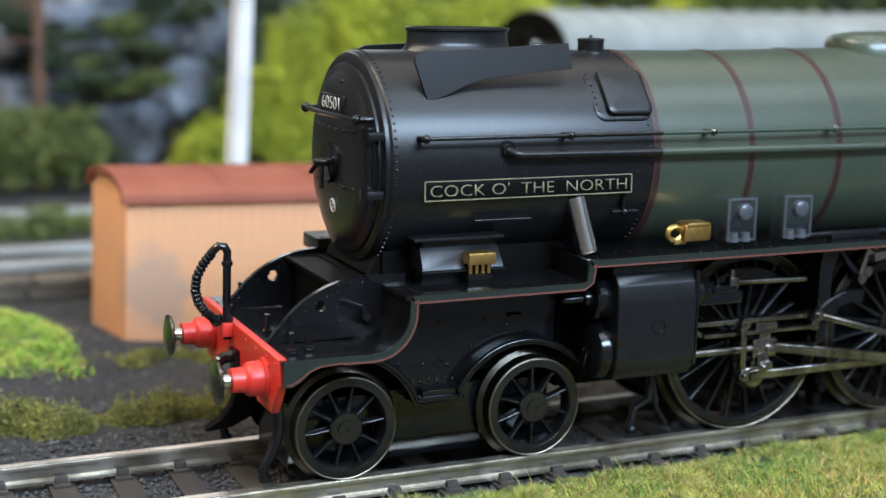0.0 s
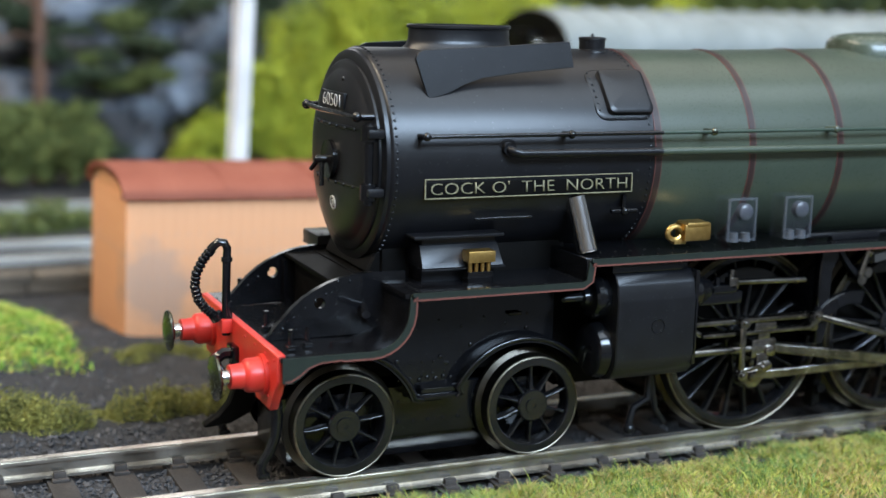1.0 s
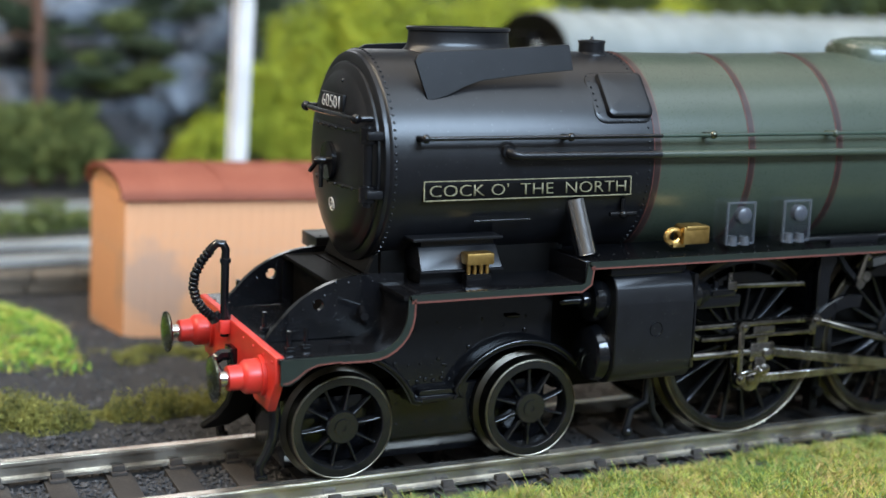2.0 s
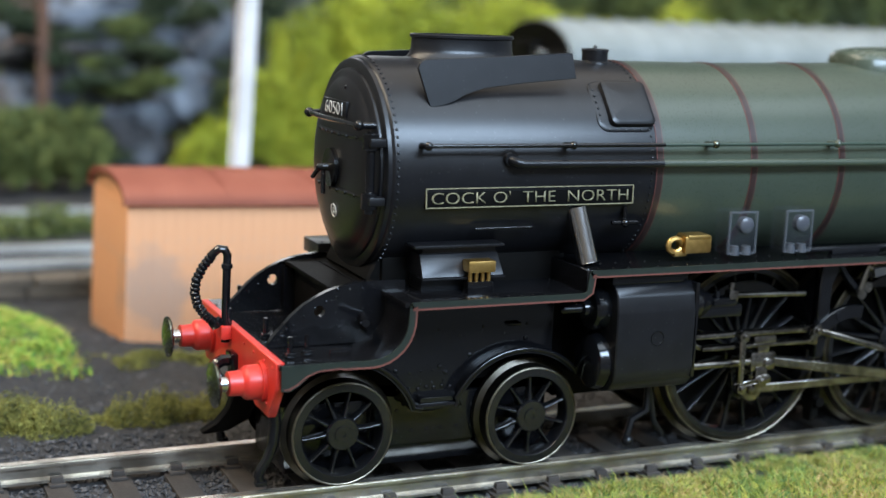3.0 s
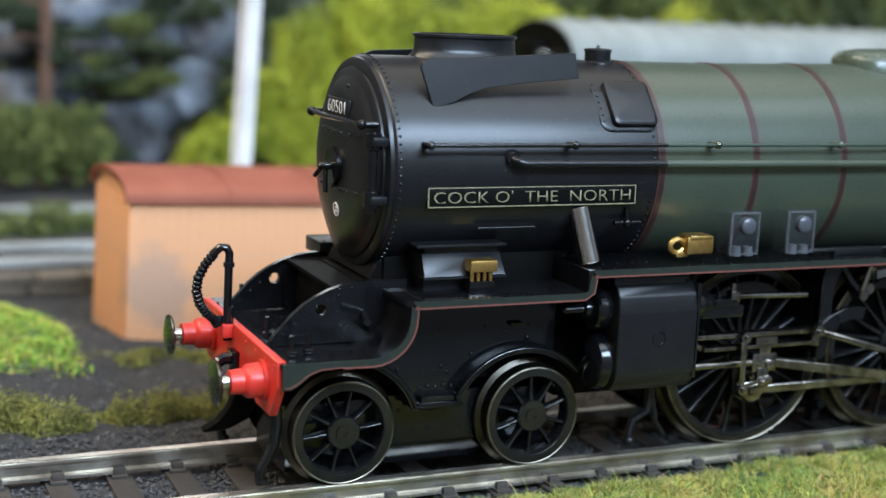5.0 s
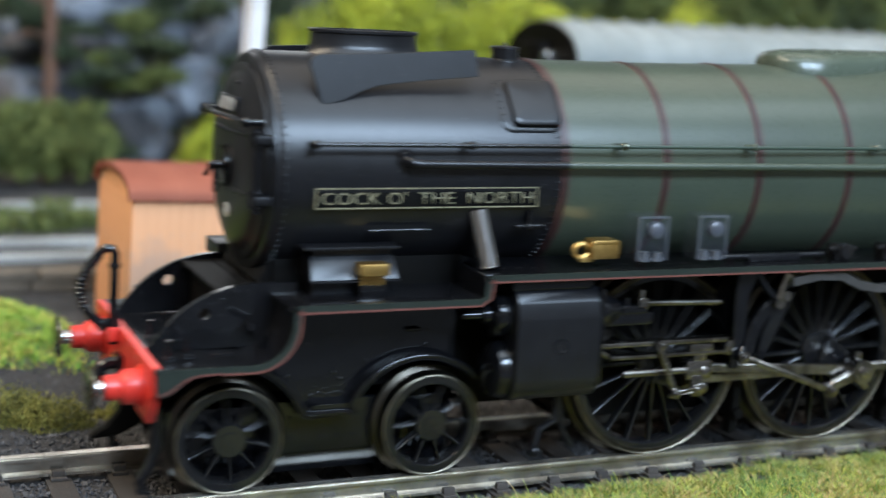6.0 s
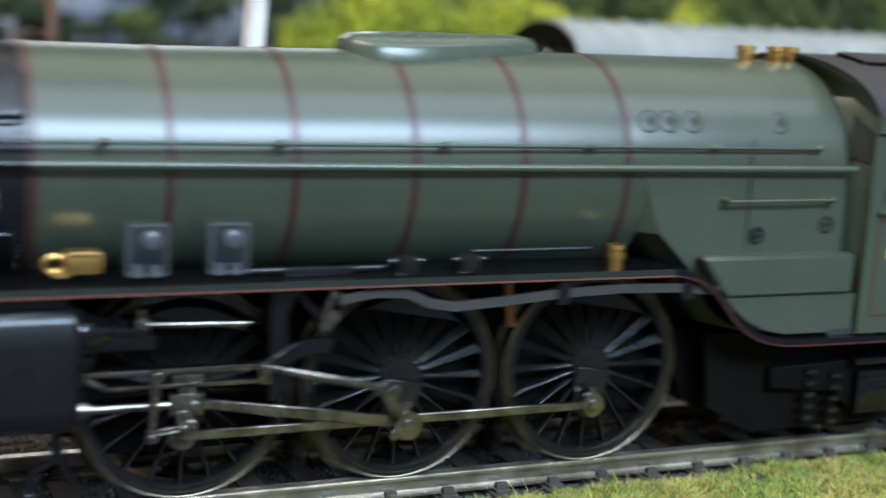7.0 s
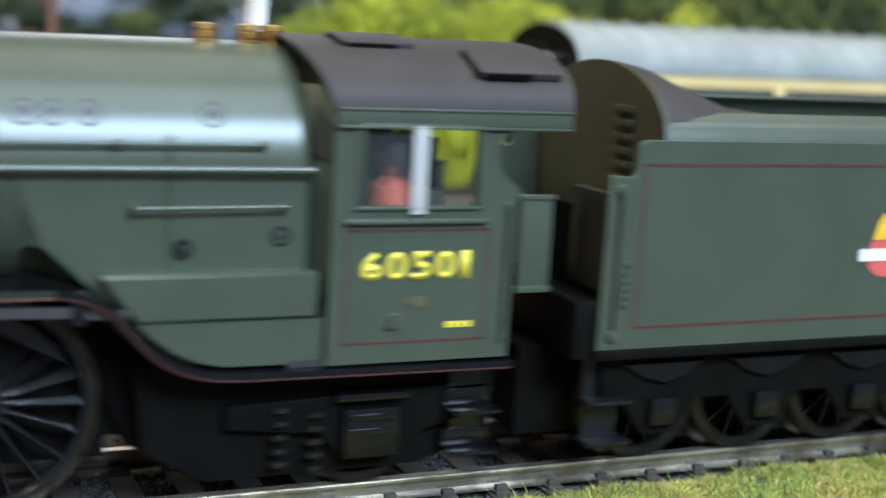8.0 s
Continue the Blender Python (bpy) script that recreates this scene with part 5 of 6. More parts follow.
def plate_fittings(loco):
    def brass_box(x, y, z):
        bm = bmesh.new()
        box(bm, x, x + 3.5, y, y + 2.0, z + 2.45, z + 3.85, 0.2)
        for k in range(4):
            rod(bm, (x + 0.5 + 0.8 * k, y + 0.7, z + 1.3), (x + 0.5 + 0.8 * k, y + 0.7, z + 2.6), 0.26)
        lub = part("lubricator", bm, BRASS, loco, "brass mechanical lubricator")
        bm = bmesh.new()
        box(bm, x + 0.1, x + 3.3, y + 0.3, y + 1.9, z, z + 1.35, 0.1)
        part("pedestal", bm, GLOSS, lub, "black pedestal")
    brass_box(13.4, -14.4, 23.5)
    bm = bmesh.new()
    box(bm, 42.3, 46.2, -15.6, -13.2, 27.3, 29.6, 0.35)
    box(bm, 42.6, 45.9, -15.7, -13.1, 29.1, 29.7, 0.2)
    tube(bm, [(42.4 - 1.0 + 1.0 * math.cos(a), -14.6, 28.3 + 0.85 * math.sin(a)) for a in [2 * math.pi * k / 12 for k in range(12)]], 0.38, 8)
    box(bm, 41.2, 43, -15, -14, 26.9, 27.6, 0.2)
    part("lubricator", bm, BRASS, loco, "brass lubricator with a ring handle")
    for x in (48.6, 57.3):
        bm = bmesh.new()
        box(bm, x, x + 4.3, -15.6, -15.1, 27.0, 32.4, 0.12)
        box(bm, x - 0.1, x + 4.4, -15.6, -12.8, 32.2, 32.6, 0.1)
        box(bm, x, x + 0.4, -15.1, -12.8, 27, 32.3, 0.1)
        box(bm, x + 3.9, x + 4.3, -15.1, -12.8, 27, 32.3, 0.1)
        bx = part("reservoir_cover", bm, CLEAR, loco, "smoky clear plastic box")
        bm = bmesh.new()
        for a in ((0, 0.28, 27.0, 32.5), (4.05, 4.33, 27.0, 32.5), (0.28, 4.05, 32.2, 32.5), (0.28, 4.05, 27.0, 27.3)):
            box(bm, x + a[0], x + a[1], -15.68, -15.4, a[2], a[3], 0.06)
        part("box_edge", bm, CLEAREDGE, bx, "pale clear plastic edges")
        bm = bmesh.new()
        lathe(bm, (x + 2.6, -15.2, 30.7), (0, -1, 0), [(-0.3, 1.1), (0.55, 1.05), (0.75, 0.8), (0.78, 0.02)], 24)
        part("round_cap", bm, material("smoky_cap", (0.07, 0.075, 0.09), 0.3), bx, "round grey cap")
        bm = bmesh.new()
        rod(bm, (x + 1.2, -15.2, 26.9), (x + 1.2, -15.2, 28.1), 0.7, 0.6)
        rod(bm, (x + 3.0, -15.2, 26.9), (x + 3.0, -15.2, 28.0), 0.7, 0.6)
        part("foot", bm, material("smoky_foot", (0.07, 0.075, 0.085), 0.35), bx)
    for x in (78.6, 86.4):
        bm = bmesh.new()
        box(bm, x, x + 2.6, -16, -14, 26.2, 28.4, 0.3)
        lathe(bm, (x + 1.3, -16.0, 27.6), (0, -1, 0), [(0, 1.1), (0.5, 1.0), (0.6, 0.3)], 14)
        rod(bm, (x - 0.8, -15.4, 27.8), (x + 3.4, -15.4, 27.8), 0.4)
        part("clack_valve", bm, WHEELBLACK, loco)
    bm = bmesh.new()
    rod(bm, (88.5, -14.8, 28.6), (104, -14.8, 28.6), 0.3)
    part("feed_pipe", bm, BLACK, loco)
    bm = bmesh.new()
    lathe(bm, (106.9, -15.9, 26.2), (0, 0, 1), [(0, 0.95), (1.3, 0.95), (1.35, 1.2), (2.2, 1.2), (2.25, 0.9), (2.5, 0.9), (2.55, 1.15), (3.1, 1.1)], 20)
    part("oil_cup", bm, BRASS, loco, "turned brass oil cup")
    bm = bmesh.new()
    rod(bm, (62, -14.2, 26.9), (78, -14.2, 26.9), 0.35)
    box(bm, 66, 74, -14.6, -13.6, 26.2, 27.2, 0.2)
    part("sandbox_filler", bm, BLACK, loco)


def frames(loco):
    for s in (-1, 1):
        bm = bmesh.new()
        prism(bm, [(-2, 23), (28, 23), (28, 14.4)] + arc(23.3, 5.0, 10.2, 70, 152, 14) + [(14.8, 8.6), (8.2, 8.6)] + arc(-0.9, 4.9, 10.6, 27, 64, 8) + [(-2, 16.4)], s * 8.8, s * 7.6)
        f = part("front_frame", bm, GLOSS, loco, "black frame plate with rivets")
        if s < 0:
            sp = [((7.2 + 1.5 * k, -8.8, z + 0.35 * math.sin(7 * k + z)), (0, -1, 0)) for k in range(6) for z in (11.2, 12.6, 21.5)] + [((9.3 + 3 * k, -8.8, 17 + k % 2), (0, -1, 0)) for k in range(6)]
            tagged(part("frame_rivets", rivets(bmesh.new(), sp, 0.2), GLOSS, f), kind="stuff")
            bm = bmesh.new()
            rod(bm, (21.5, -9.2, 18.2), (23.2, -9.2, 18.2), 0.25)
            box(bm, 9.2, 15.4, -10.5, -8.4, 8.55, 9.3, 0.25)
            prism(bm, [(9.5, 9.2), (15.0, 9.2), (14.8, 10.1), (9.7, 10.1)], -10.1, -8.6, 0.2)
            box(bm, 6.0, 8.6, -8.95, -8.7, 17.6, 22.6, 0.08)
            rivets(bm, [((9.9 + 1.05 * k, -8.8, 10.75 + 0.2 * (k % 2)), (0, -1, 0)) for k in range(5)] + [((12.6, -8.8, 13.4), (0, -1, 0)), ((13.5, -8.8, 12.6), (0, -1, 0)), ((16.6, -8.8, 14.6), (0, -1, 0)), ((24.2, -8.8, 16.2), (0, -1, 0)), ((6.9, -8.8, 13.2), (0, -1, 0))], 0.34)
            part("frame_step", bm, GLOSS, f)
        bm = bmesh.new()
        box(bm, 43, 150, s * 6.2, s * 5.4, 7, 25.5)
        part("main_frame", bm, MATTBLACK, loco)
    # frame filling, made deep so the gaps behind the spokes stay dark
    bm = bmesh.new()
    box(bm, -8, 2, -6, 6, 9, 16.5)
    box(bm, 2, 30, -6, 6, 9, 22)
    box(bm, 30, 46, -6, 6, 7.5, 22)
    box(bm, 46, 122, -6, 6, 4.5, 22)
    box(bm, 122, 170, -6, 6, 9, 22)
    part("frame_block", bm, MATTBLACK, loco)
    for line in (arc(-0.9, 4.9, 10.6, 150, 28, 24) + [(8.8, 8.9), (9.8, 8.7)], [(14.2, 8.6), (14.6, 9.2)] + arc(23.3, 5.0, 10.2, 152, 40, 24)):
        bm = bmesh.new()
        ribbon(bm, line, -10.2, -6.5, 0.4)
        ribbon(bm, [(x, z + 0.12) for x, z in line], -10.5, -10.1, 0.62)
        tube(bm, [(x, -10.42, z + 0.02) for x, z in line], 0.34, 10)
        part("bogie_splasher", bm, GLOSS, loco, "black curved guard over the wheel")
    # bogie frame; its box reaches low in place of shade on the far rail
    bm = bmesh.new()
    prism(bm, [(4.5, 9.6), (20, 9.6), (20, 3.2), (4.5, 3.2)], -7.0, -6.2, 0.1)
    box(bm, -6, 29, -6.0, 6.0, 0.6, 11, 0.3)
    rod(bm, (11, -7.2, 7.9), (13.4, -7.2, 7.9), 0.5)
    bg = part("bogie_frame", bm, GLOSS, loco)
    sp = [((6 + 2 * k, -7.0, z), (0, -1, 0)) for k in range(7) for z in (5.0, 7.6)]
    tagged(part("bogie_rivets", rivets(bmesh.new(), sp, 0.28), GLOSS, bg), kind="stuff")
    for y in (-8.6, 8.6):
        bm = bmesh.new()
        tube(bm, [(-8.2, y, 10.6), (-7.9, y, 8.0), (-8.1, y, 5.6), (-8.8, y - 0.1, 3.8), (-9.6, y - 0.2, 2.7), (-9.9, y - 0.2, 1.9), (-9.6, y - 0.2, 1.0)], [0.75, 0.75, 0.7, 0.65, 0.6, 0.6, 0.55], 10)
        box(bm, -10.3, -8.9, y - 0.8, y + 0.5, 0.6, 1.3, 0.25)
        part("guard_iron", bm, GLOSS, loco)
    bm = bmesh.new()
    prism(bm, [(-8.8, 10.4), (-9.0, 8.0), (-9.8, 5.8), (-11.2, 4.2), (-13.0, 3.2), (-13.0, 2.7), (-9.6, 3.0), (-7.0, 4.2), (-5.6, 7.0), (-5.4, 10.4)], 5.2, 6.6, 0.2)
    part("snow_guard", bm, MATTBLACK, loco)
    # cylinder block
    bm = bmesh.new()
    out = [(-10, 24.1), (-15.6, 24.1), (-16.3, 23.8), (-17.0, 22.6), (-17.3, 20.6), (-17.3, 13.2), (-17.0, 11.9), (-16.0, 10.8), (-14.4, 10.2), (-10, 10.2)]
    b = bmesh.new()
    prism(b, out, 32.2, 43.6, 0.15)
    b.transform(Matrix(((0, 1, 0, 0), (1, 0, 0, 0), (0, 0, 1, 0), (0, 0, 0, 1))))
    merge(bm, b)
    cyl = part("cylinder_block", bm, BLACK, loco, "satin black cylinder casing")
    bm = bmesh.new()
    box(bm, 31.8, 42.6, -16.2, -10, 24.0, 25.2, 0.2)
    lathe(bm, (38.0, -17.25, 17.3), (0, -1, 0), [(0, 0.95), (0.12, 0.95), (0.12, 0.85), (0.02, 0.8)], 20)
    box(bm, 43.2, 43.75, -17.3, -10, 12.0, 24.0, 0.1)
    part("casing_trim", bm, GLOSS, cyl)
    bm = bmesh.new()
    lathe(bm, (32.4, -13.2, 20.6), (-1, 0, 0), [(0, 2.7), (1.8, 2.7), (2.1, 2.4), (2.1, 1.2), (3.0, 1.1), (3.1, 0.6), (5.6, 0.55), (5.9, 0.2)], 28)
    part("valve_chest_cover", bm, GLOSS, cyl)
    bm = bmesh.new()
    lathe(bm, (32.4, -13.0, 13.9), (-1, 0, 0), [(0, 3.6), (0.8, 3.6), (1.6, 3.3), (2.1, 2.4), (2.3, 0.02)], 32)
    part("cylinder_cover", bm, GLOSS, cyl)
    bm = bmesh.new()
    lathe(bm, (43.6, -13.6, 20.6), (1, 0, 0), [(0, 2.5), (1.6, 2.5), (2.0, 2.2), (4.0, 1.3)], 24)
    box(bm, 45.5, 52, -15, -12, 18.8, 20.4, 0.25)
    box(bm, 47.5, 51.0, -15.2, -13.2, 20.3, 21.3, 0.2)
    rod(bm, (48.4, -14.4, 21.2), (48.4, -14.4, 22.2), 0.4)
    part("valve_guide", bm, GLOSS, cyl)
    bm = bmesh.new()
    rod(bm, (50.4, -14.6, 21.4), (50.4, -14.6, 23.2), 0.4)
    rod(bm, (50.6, -14.6, 21.5), (62, -14.6, 21.2), 0.42)
    box(bm, 49.8, 51.2, -15.2, -14.0, 20.8, 22.2, 0.15)
    part("valve_spindle", bm, ROD, loco, "worn steel valve spindle")
    # slide bars and motion bracket
    bm = bmesh.new()
    box(bm, 44.5, 64.5, -14.9, -13.3, 16.0, 16.6, 0.1)
    box(bm, 46.5, 64.0, -14.9, -13.3, 14.4, 14.9, 0.1)
    rod(bm, (46.5, -14.1, 14.7), (44.6, -14.1, 15.9), 0.4)
    box(bm, 63.5, 64.6, -14.9, -13.3, 14.2, 16.6, 0.1)
    part("slide_bar", bm, ROD, loco, "oily steel slide bars")
    bm = bmesh.new()
    lathe(bm, (43.6, -14.0, 12.35), (1, 0, 0), [(0, 1.3), (1.0, 1.3), (1.1, 0.9), (1.6, 0.85)], 18)
    part("piston_gland", bm, ROD, loco)
    bm = bmesh.new()
    prism(bm, [(64.6, 25.6), (68.2, 25.6), (67.6, 24.0), (66.6, 22.0), (66.5, 15.0), (65.9, 12.2), (64.6, 12.2)], -14.6, -13.2, 0.15)
    tube(bm, [(67.4, -14.4, 25.0), (69.0, -14.6, 22.8), (70.6, -14.8, 21.2)], 0.55, 6)
    box(bm, 64.6, 66.0, -14, -6, 13, 25.5, 0.1)
    prism(bm, [(66, 14.0), (67.6, 13.4), (68.0, 18.0), (66.2, 20.5)], -12.9, -12.2, 0.1)
    part("motion_bracket", bm, GLOSS, loco)
    bm = bmesh.new()
    for k in range(2):
        rod(bm, (70.6 + 0.9 * k, -15.8, 20.9 + 0.9 * k), (70.6 + 0.9 * k, -13.5, 20.9 + 0.9 * k), 0.75)
    rod(bm, (70.4, -15.4, 21.0), (71.6, -15.4, 24.8), 0.45)
    ball(bm, (71.9, -15.4, 24.4), 0.6)
    part("reversing_arm", bm, ROD, loco)
    bm = bmesh.new()
    line = [(71.8, 24.3), (76, 25.0), (80.0, 24.8), (83.0, 23.5), (86, 23.0), (92, 23.4), (100, 24.1), (108, 24.4), (116, 24.2), (122.5, 23.6)]
    ribbon(bm, line, -16.4, -15.8, 1.1)
    pr = part("reach_rod", bm, material("reach_rod_grey", (0.062, 0.056, 0.052), 0.45, 0.2), loco, "flat grey reach rod")
    for x in (99.2, 116.6):
        bm = bmesh.new()
        box(bm, x, x + 1.6, -16.6, -15.6, 22.2, 25.8, 0.15)
        part("rod_guide", bm, BLACK, pr)
    # brake hangers and sand pipes between the wheels, ash pan, trailing truck
    for x in (69.2, 95.2):
        bm = bmesh.new()
        prism(bm, [(x - 0.6, 16), (x + 0.6, 16), (x + 1.4, 8), (x + 1.1, 2.0), (x - 0.2, 1.4), (x + 0.1, 7)], -9.6, -7.6, 0.2)
        rod(bm, (x + 0.6, -10.4, 4.5), (x + 0.6, -7, 4.5), 0.7)
        part("brake_hanger", bm, MATTBLACK, loco)
    bm = bmesh.new()
    tube(bm, [(42.5, -9.2, 10), (42.2, -9.4, 5.5), (40.2, -9.2, 4.4), (39.4, -9.2, 1.4)], 0.5, 8)
    tube(bm, [(42.5, -9.2, 9), (43.4, -9.4, 4.0), (45.0, -9.2, 1.8)], 0.4, 8)
    ball(bm, (39.6, -9.4, 1.6), 0.8)
    part("sand_pipe", bm, BLACK, loco)
    bm = bmesh.new()
    tube(bm, [(94.6, -12.2, 25.0), (94.8, -12.2, 21.4), (95.4, -12.2, 18.8)], 0.5, 8)
    part("copper_pipe", bm, material("dull_copper", (0.42, 0.20, 0.09), 0.35, 1.0), loco, "dull copper pipe")
    bm = bmesh.new()
    prism(bm, [(121, 16.4), (166, 16.0), (166, 8), (160, 3.4), (130, 3.0), (124, 6.0), (120, 15)], -7.6, 7.6, 0.2)
    part("ash_pan", bm, MATTBLACK, loco)
    # added black sheet stands in for the deep shade under the cab
    bm = bmesh.new()
    prism(bm, [(124, 16.2), (167, 16.0), (167, 6.0), (158, 2.6), (132, 2.4), (125, 6.5)], -11.7, -11.2, 0.1)
    part("truck_side_sheet", bm, MATTBLACK, loco)
    bm = bmesh.new()
    prism(bm, [(134, 11.5), (166, 12.5), (166, 9), (158, 7), (154, 4.4), (148, 4.2), (145, 7.4), (134, 8.6)], -13.0, -11.8, 0.2)
    part("trailing_truck", bm, MATTBLACK, loco, "matt black trailing truck frame")
    bm = bmesh.new()
    box(bm, 147.6, 154.4, -14.4, -12.4, 4.6, 10.6, 0.4)
    box(bm, 148.4, 153.6, -14.8, -13.8, 7.4, 8.2, 0.1)
    box(bm, 148.4, 153.6, -14.8, -13.8, 9.3, 9.9, 0.1)
    box(bm, 146.6, 155.4, -14.6, -12.4, 11.6, 12.4, 0.1)
    part("truck_axle_box", bm, GLOSS, loco, "black ribbed axle box")
    for k in range(5):
        for x, z in ((139.4, 4.0), (143.6, 3.2)):
            bm = bmesh.new()
            box(bm, x, x + 1.6, -13.7, -12.9, z + 1.6 * k, z + 0.7 + 1.6 * k, 0.15)
            part("spring_leaf", bm, WHEELBLACK, loco)
    bm = bmesh.new()
    for z in (9.6, 4.6):
        box(bm, 160.4, 166.2, -16.6, -13.0, z, z + 0.45, 0.1)
        box(bm, 160.4, 166.2, -13.4, -12.9, z, z + 2.4, 0.1)
    prism(bm, [(161, 16), (165.6, 16), (165.2, 4.6), (161.4, 4.6)], -13.0, -12.4, 0.1)
    part("cab_steps", bm, GLOSS, loco)


def cab(loco):
    Y = 16.7
    # side with window opening, made of bars round it
    for s in (-1, 1):
        bm = bmesh.new()
        y0, y1 = (-Y, -Y + 0.6) if s < 0 else (Y - 0.6, Y)
        window = [(154, 34.5), (147.9, 34.5), (147.5, 34.9), (147.5, 42.8), (147.9, 43.3), (160.8, 43.3), (161.2, 42.8), (161.2, 34.9), (160.8, 34.5), (154, 34.5)]
        prism(bm, [(144.2, 16.6), (154, 16.6)] + window + [(154, 16.6), (166.4, 16.6), (166.4, 34.5), (167.0, 35.9), (166.4, 36.8), (165.6, 37.2)] + arc(167.3, 40.2, 3.4, 240, 92, 10) + [(172.6, 43.9), (172.6, 45.2), (144.2, 45.2)], y0, y1)
        side = part("cab_side", bm, GREEN, loco, "green cab side with red lining", smooth=30)
        yo = s * (Y + 0.05)
        bm = bmesh.new()
        for a in ((146.0, 163.3, 31.6, 31.9), (146.0, 163.3, 18.8, 19.1), (145.9, 146.2, 18.8, 31.9), (163.0, 163.3, 18.8, 31.9)):
            box(bm, a[0], a[1], min(yo, yo - s * 0.15), max(yo, yo - s * 0.15), a[2], a[3])
        part("lining_line", bm, BAND, side)
        bm = bmesh.new()
        yy = sorted((s * (Y + 0.4), s * (Y - 0.2)))
        for a in ((146.7, 162.0, 34.0, 34.5), (146.9, 147.5, 34.5, 43.6), (161.2, 161.8, 34.5, 43.6), (146.9, 161.8, 43.2, 43.7)):
            box(bm, a[0], a[1], yy[0], yy[1], a[2], a[3], 0.24)
        part("window_frame", bm, GREEN, side)
        bm = bmesh.new()
        box(bm, 145.6, 162.8, *sorted((s * (Y + 0.75), s * (Y - 0.1))), 32.5, 33.05, 0.24)
        part("drip_ledge", bm, GREEN, side)
        bm = bmesh.new()
        box(bm, 153.2, 155.0, *sorted((s * (Y + 0.3), s * (Y + 0.6))), 33.6, 43.4, 0.1)
        part("wind_deflector", bm, SCREEN, side, "clear upright wind deflector")
        bm = bmesh.new()
        box(bm, 147.5, 154, *sorted((s * (Y - 0.4), s * (Y - 0.3))), 34.5, 43.3)
        part("window_pane", bm, PANE, side)
        bm = bmesh.new()
        rod(bm, (165.6, s * (Y + 0.5), 19.0), (165.6, s * (Y + 0.5), 34.6), 0.24)
        for z in (19.0, 34.4):
            rod(bm, (165.6, s * (Y + 0.6), z), (165.6, s * (Y - 0.2), z), 0.4)
        part("cab_handrail", bm, GREEN, side)
        bm = bmesh.new()
        box(bm, 167.4, 171.6, *sorted((s * 15.6, s * 16.2)), 24.2, 35.4, 0.25)
        box(bm, 167.2, 171.8, *sorted((s * 15.5, s * 16.4)), 35.0, 35.6, 0.15)
        box(bm, 167.2, 171.8, *sorted((s * 15.5, s * 16.4)), 24.0, 24.8, 0.15)
        part("cab_door", bm, GREEN, side, "narrow green cab door")
        bm = bmesh.new()
        for name, out, z0, z1, edge in (("cornice", 0.35, 43.4, 45.1, 0.15), ("cornice_bead", 0.6, 43.05, 43.4, 0.16), ("gutter", 0.55, 45.0, 45.3, 0.12)):
            bm = bmesh.new()
            box(bm, 144.3, 173.0, *sorted((s * (Y + out), s * (Y - 0.2))), z0, z1, edge)
            part(name, bm, GREEN, side)
        if s < 0:
            for k, digit in enumerate("60501"):
                wide = 1.1 if digit == "1" else 2.45
                lettering("numeral", digit, 3.3, wide, 0.12, YELLOW, side, mm(147.8 + 2.98 * k + (0.15 if digit == "1" else 0), -Y - 0.12, 26.05), 0.03)
            bm = bmesh.new()
            for k in range(4):
                box(bm, 158.4 + k * 0.85, 158.4 + k * 0.85 + 0.62, -Y - 0.1, -Y, 20.4, 21.1)
            part("small_lettering", bm, YELLOW, side, "tiny yellow lettering")
            bm = bmesh.new()
            lathe(bm, (154.8, -Y, 23.5), (0, -1, 0), [(0, 1.4), (0.1, 1.35), (0.12, 1.0)], 20)
            for v in bm.verts:
                v.co.z = 23.5 + (v.co.z - 23.5) * 0.5
            part("works_plate", bm, OLDBRASS, side)
            bm = bmesh.new()
            box(bm, 151.0, 152.6, -Y - 0.5, -Y, 20.6, 21.4, 0.1)
            lathe(bm, (152.0, -Y, 21.6), (0, -1, 0), [(0, 0.8), (0.5, 0.7), (0.6, 0.2)], 14)
            part("injector_cap", bm, GREEN, side)
    # wedge front with spectacle windows
    for s in (-1, 1):
        bm = bmesh.new()
        b = bmesh.new()
        p = [(139.6, 6), (145.2, 16.6), (145.7, 16.3), (140.1, 5.7)]
        rows = [[b.verts.new((x, s * y, z)) for x, y in p] for z in (16.8, 45.0, 47.2)]
        for v in rows[2]:
            v.co.y *= 0.8
        for a, c in zip(rows, rows[1:]):
            for k in range(4):
                b.faces.new((a[k], a[(k + 1) % 4], c[(k + 1) % 4], c[k]))
        b.faces.new(rows[0])
        b.faces.new(rows[-1])
        merge(bm, b)
        front = part("cab_front", bm, GREEN, loco)
        bm = bmesh.new()
        w = [(143.2, 13.0), (144.6, 15.6)]
        for (xa, ya), (xb, yb) in ((w[0], w[1]),):
            ring = [bm.verts.new(c) for c in ((xa - 0.15, s * ya, 39.6), (xb - 0.15, s * yb, 39.0), (xb - 0.15, s * yb, 43.0), (xa - 0.15, s * ya, 45.2))]
            back = [bm.verts.new(v.co + Vector((0.4, 0, 0))) for v in ring]
            bm.faces.new(ring)
            bm.faces.new(back[::-1])
            for k in range(4):
                bm.faces.new((ring[k], ring[(k + 1) % 4], back[(k + 1) % 4], back[k]))
        part("spectacle_window", bm, INSIDE, front, "dark spectacle window")
    # roof
    bm = bmesh.new()
    top = [(-(Y + 0.3) * math.cos(math.pi * k / 24), 45.2 + 7.2 * math.sin(math.pi * k / 24) ** 0.85) for k in range(25)]
    ribbon(bm, top, -173.0, -144.2, 0.5)
    for v in bm.verts:
        v.co = Vector((-v.co.y, v.co.x, v.co.z))
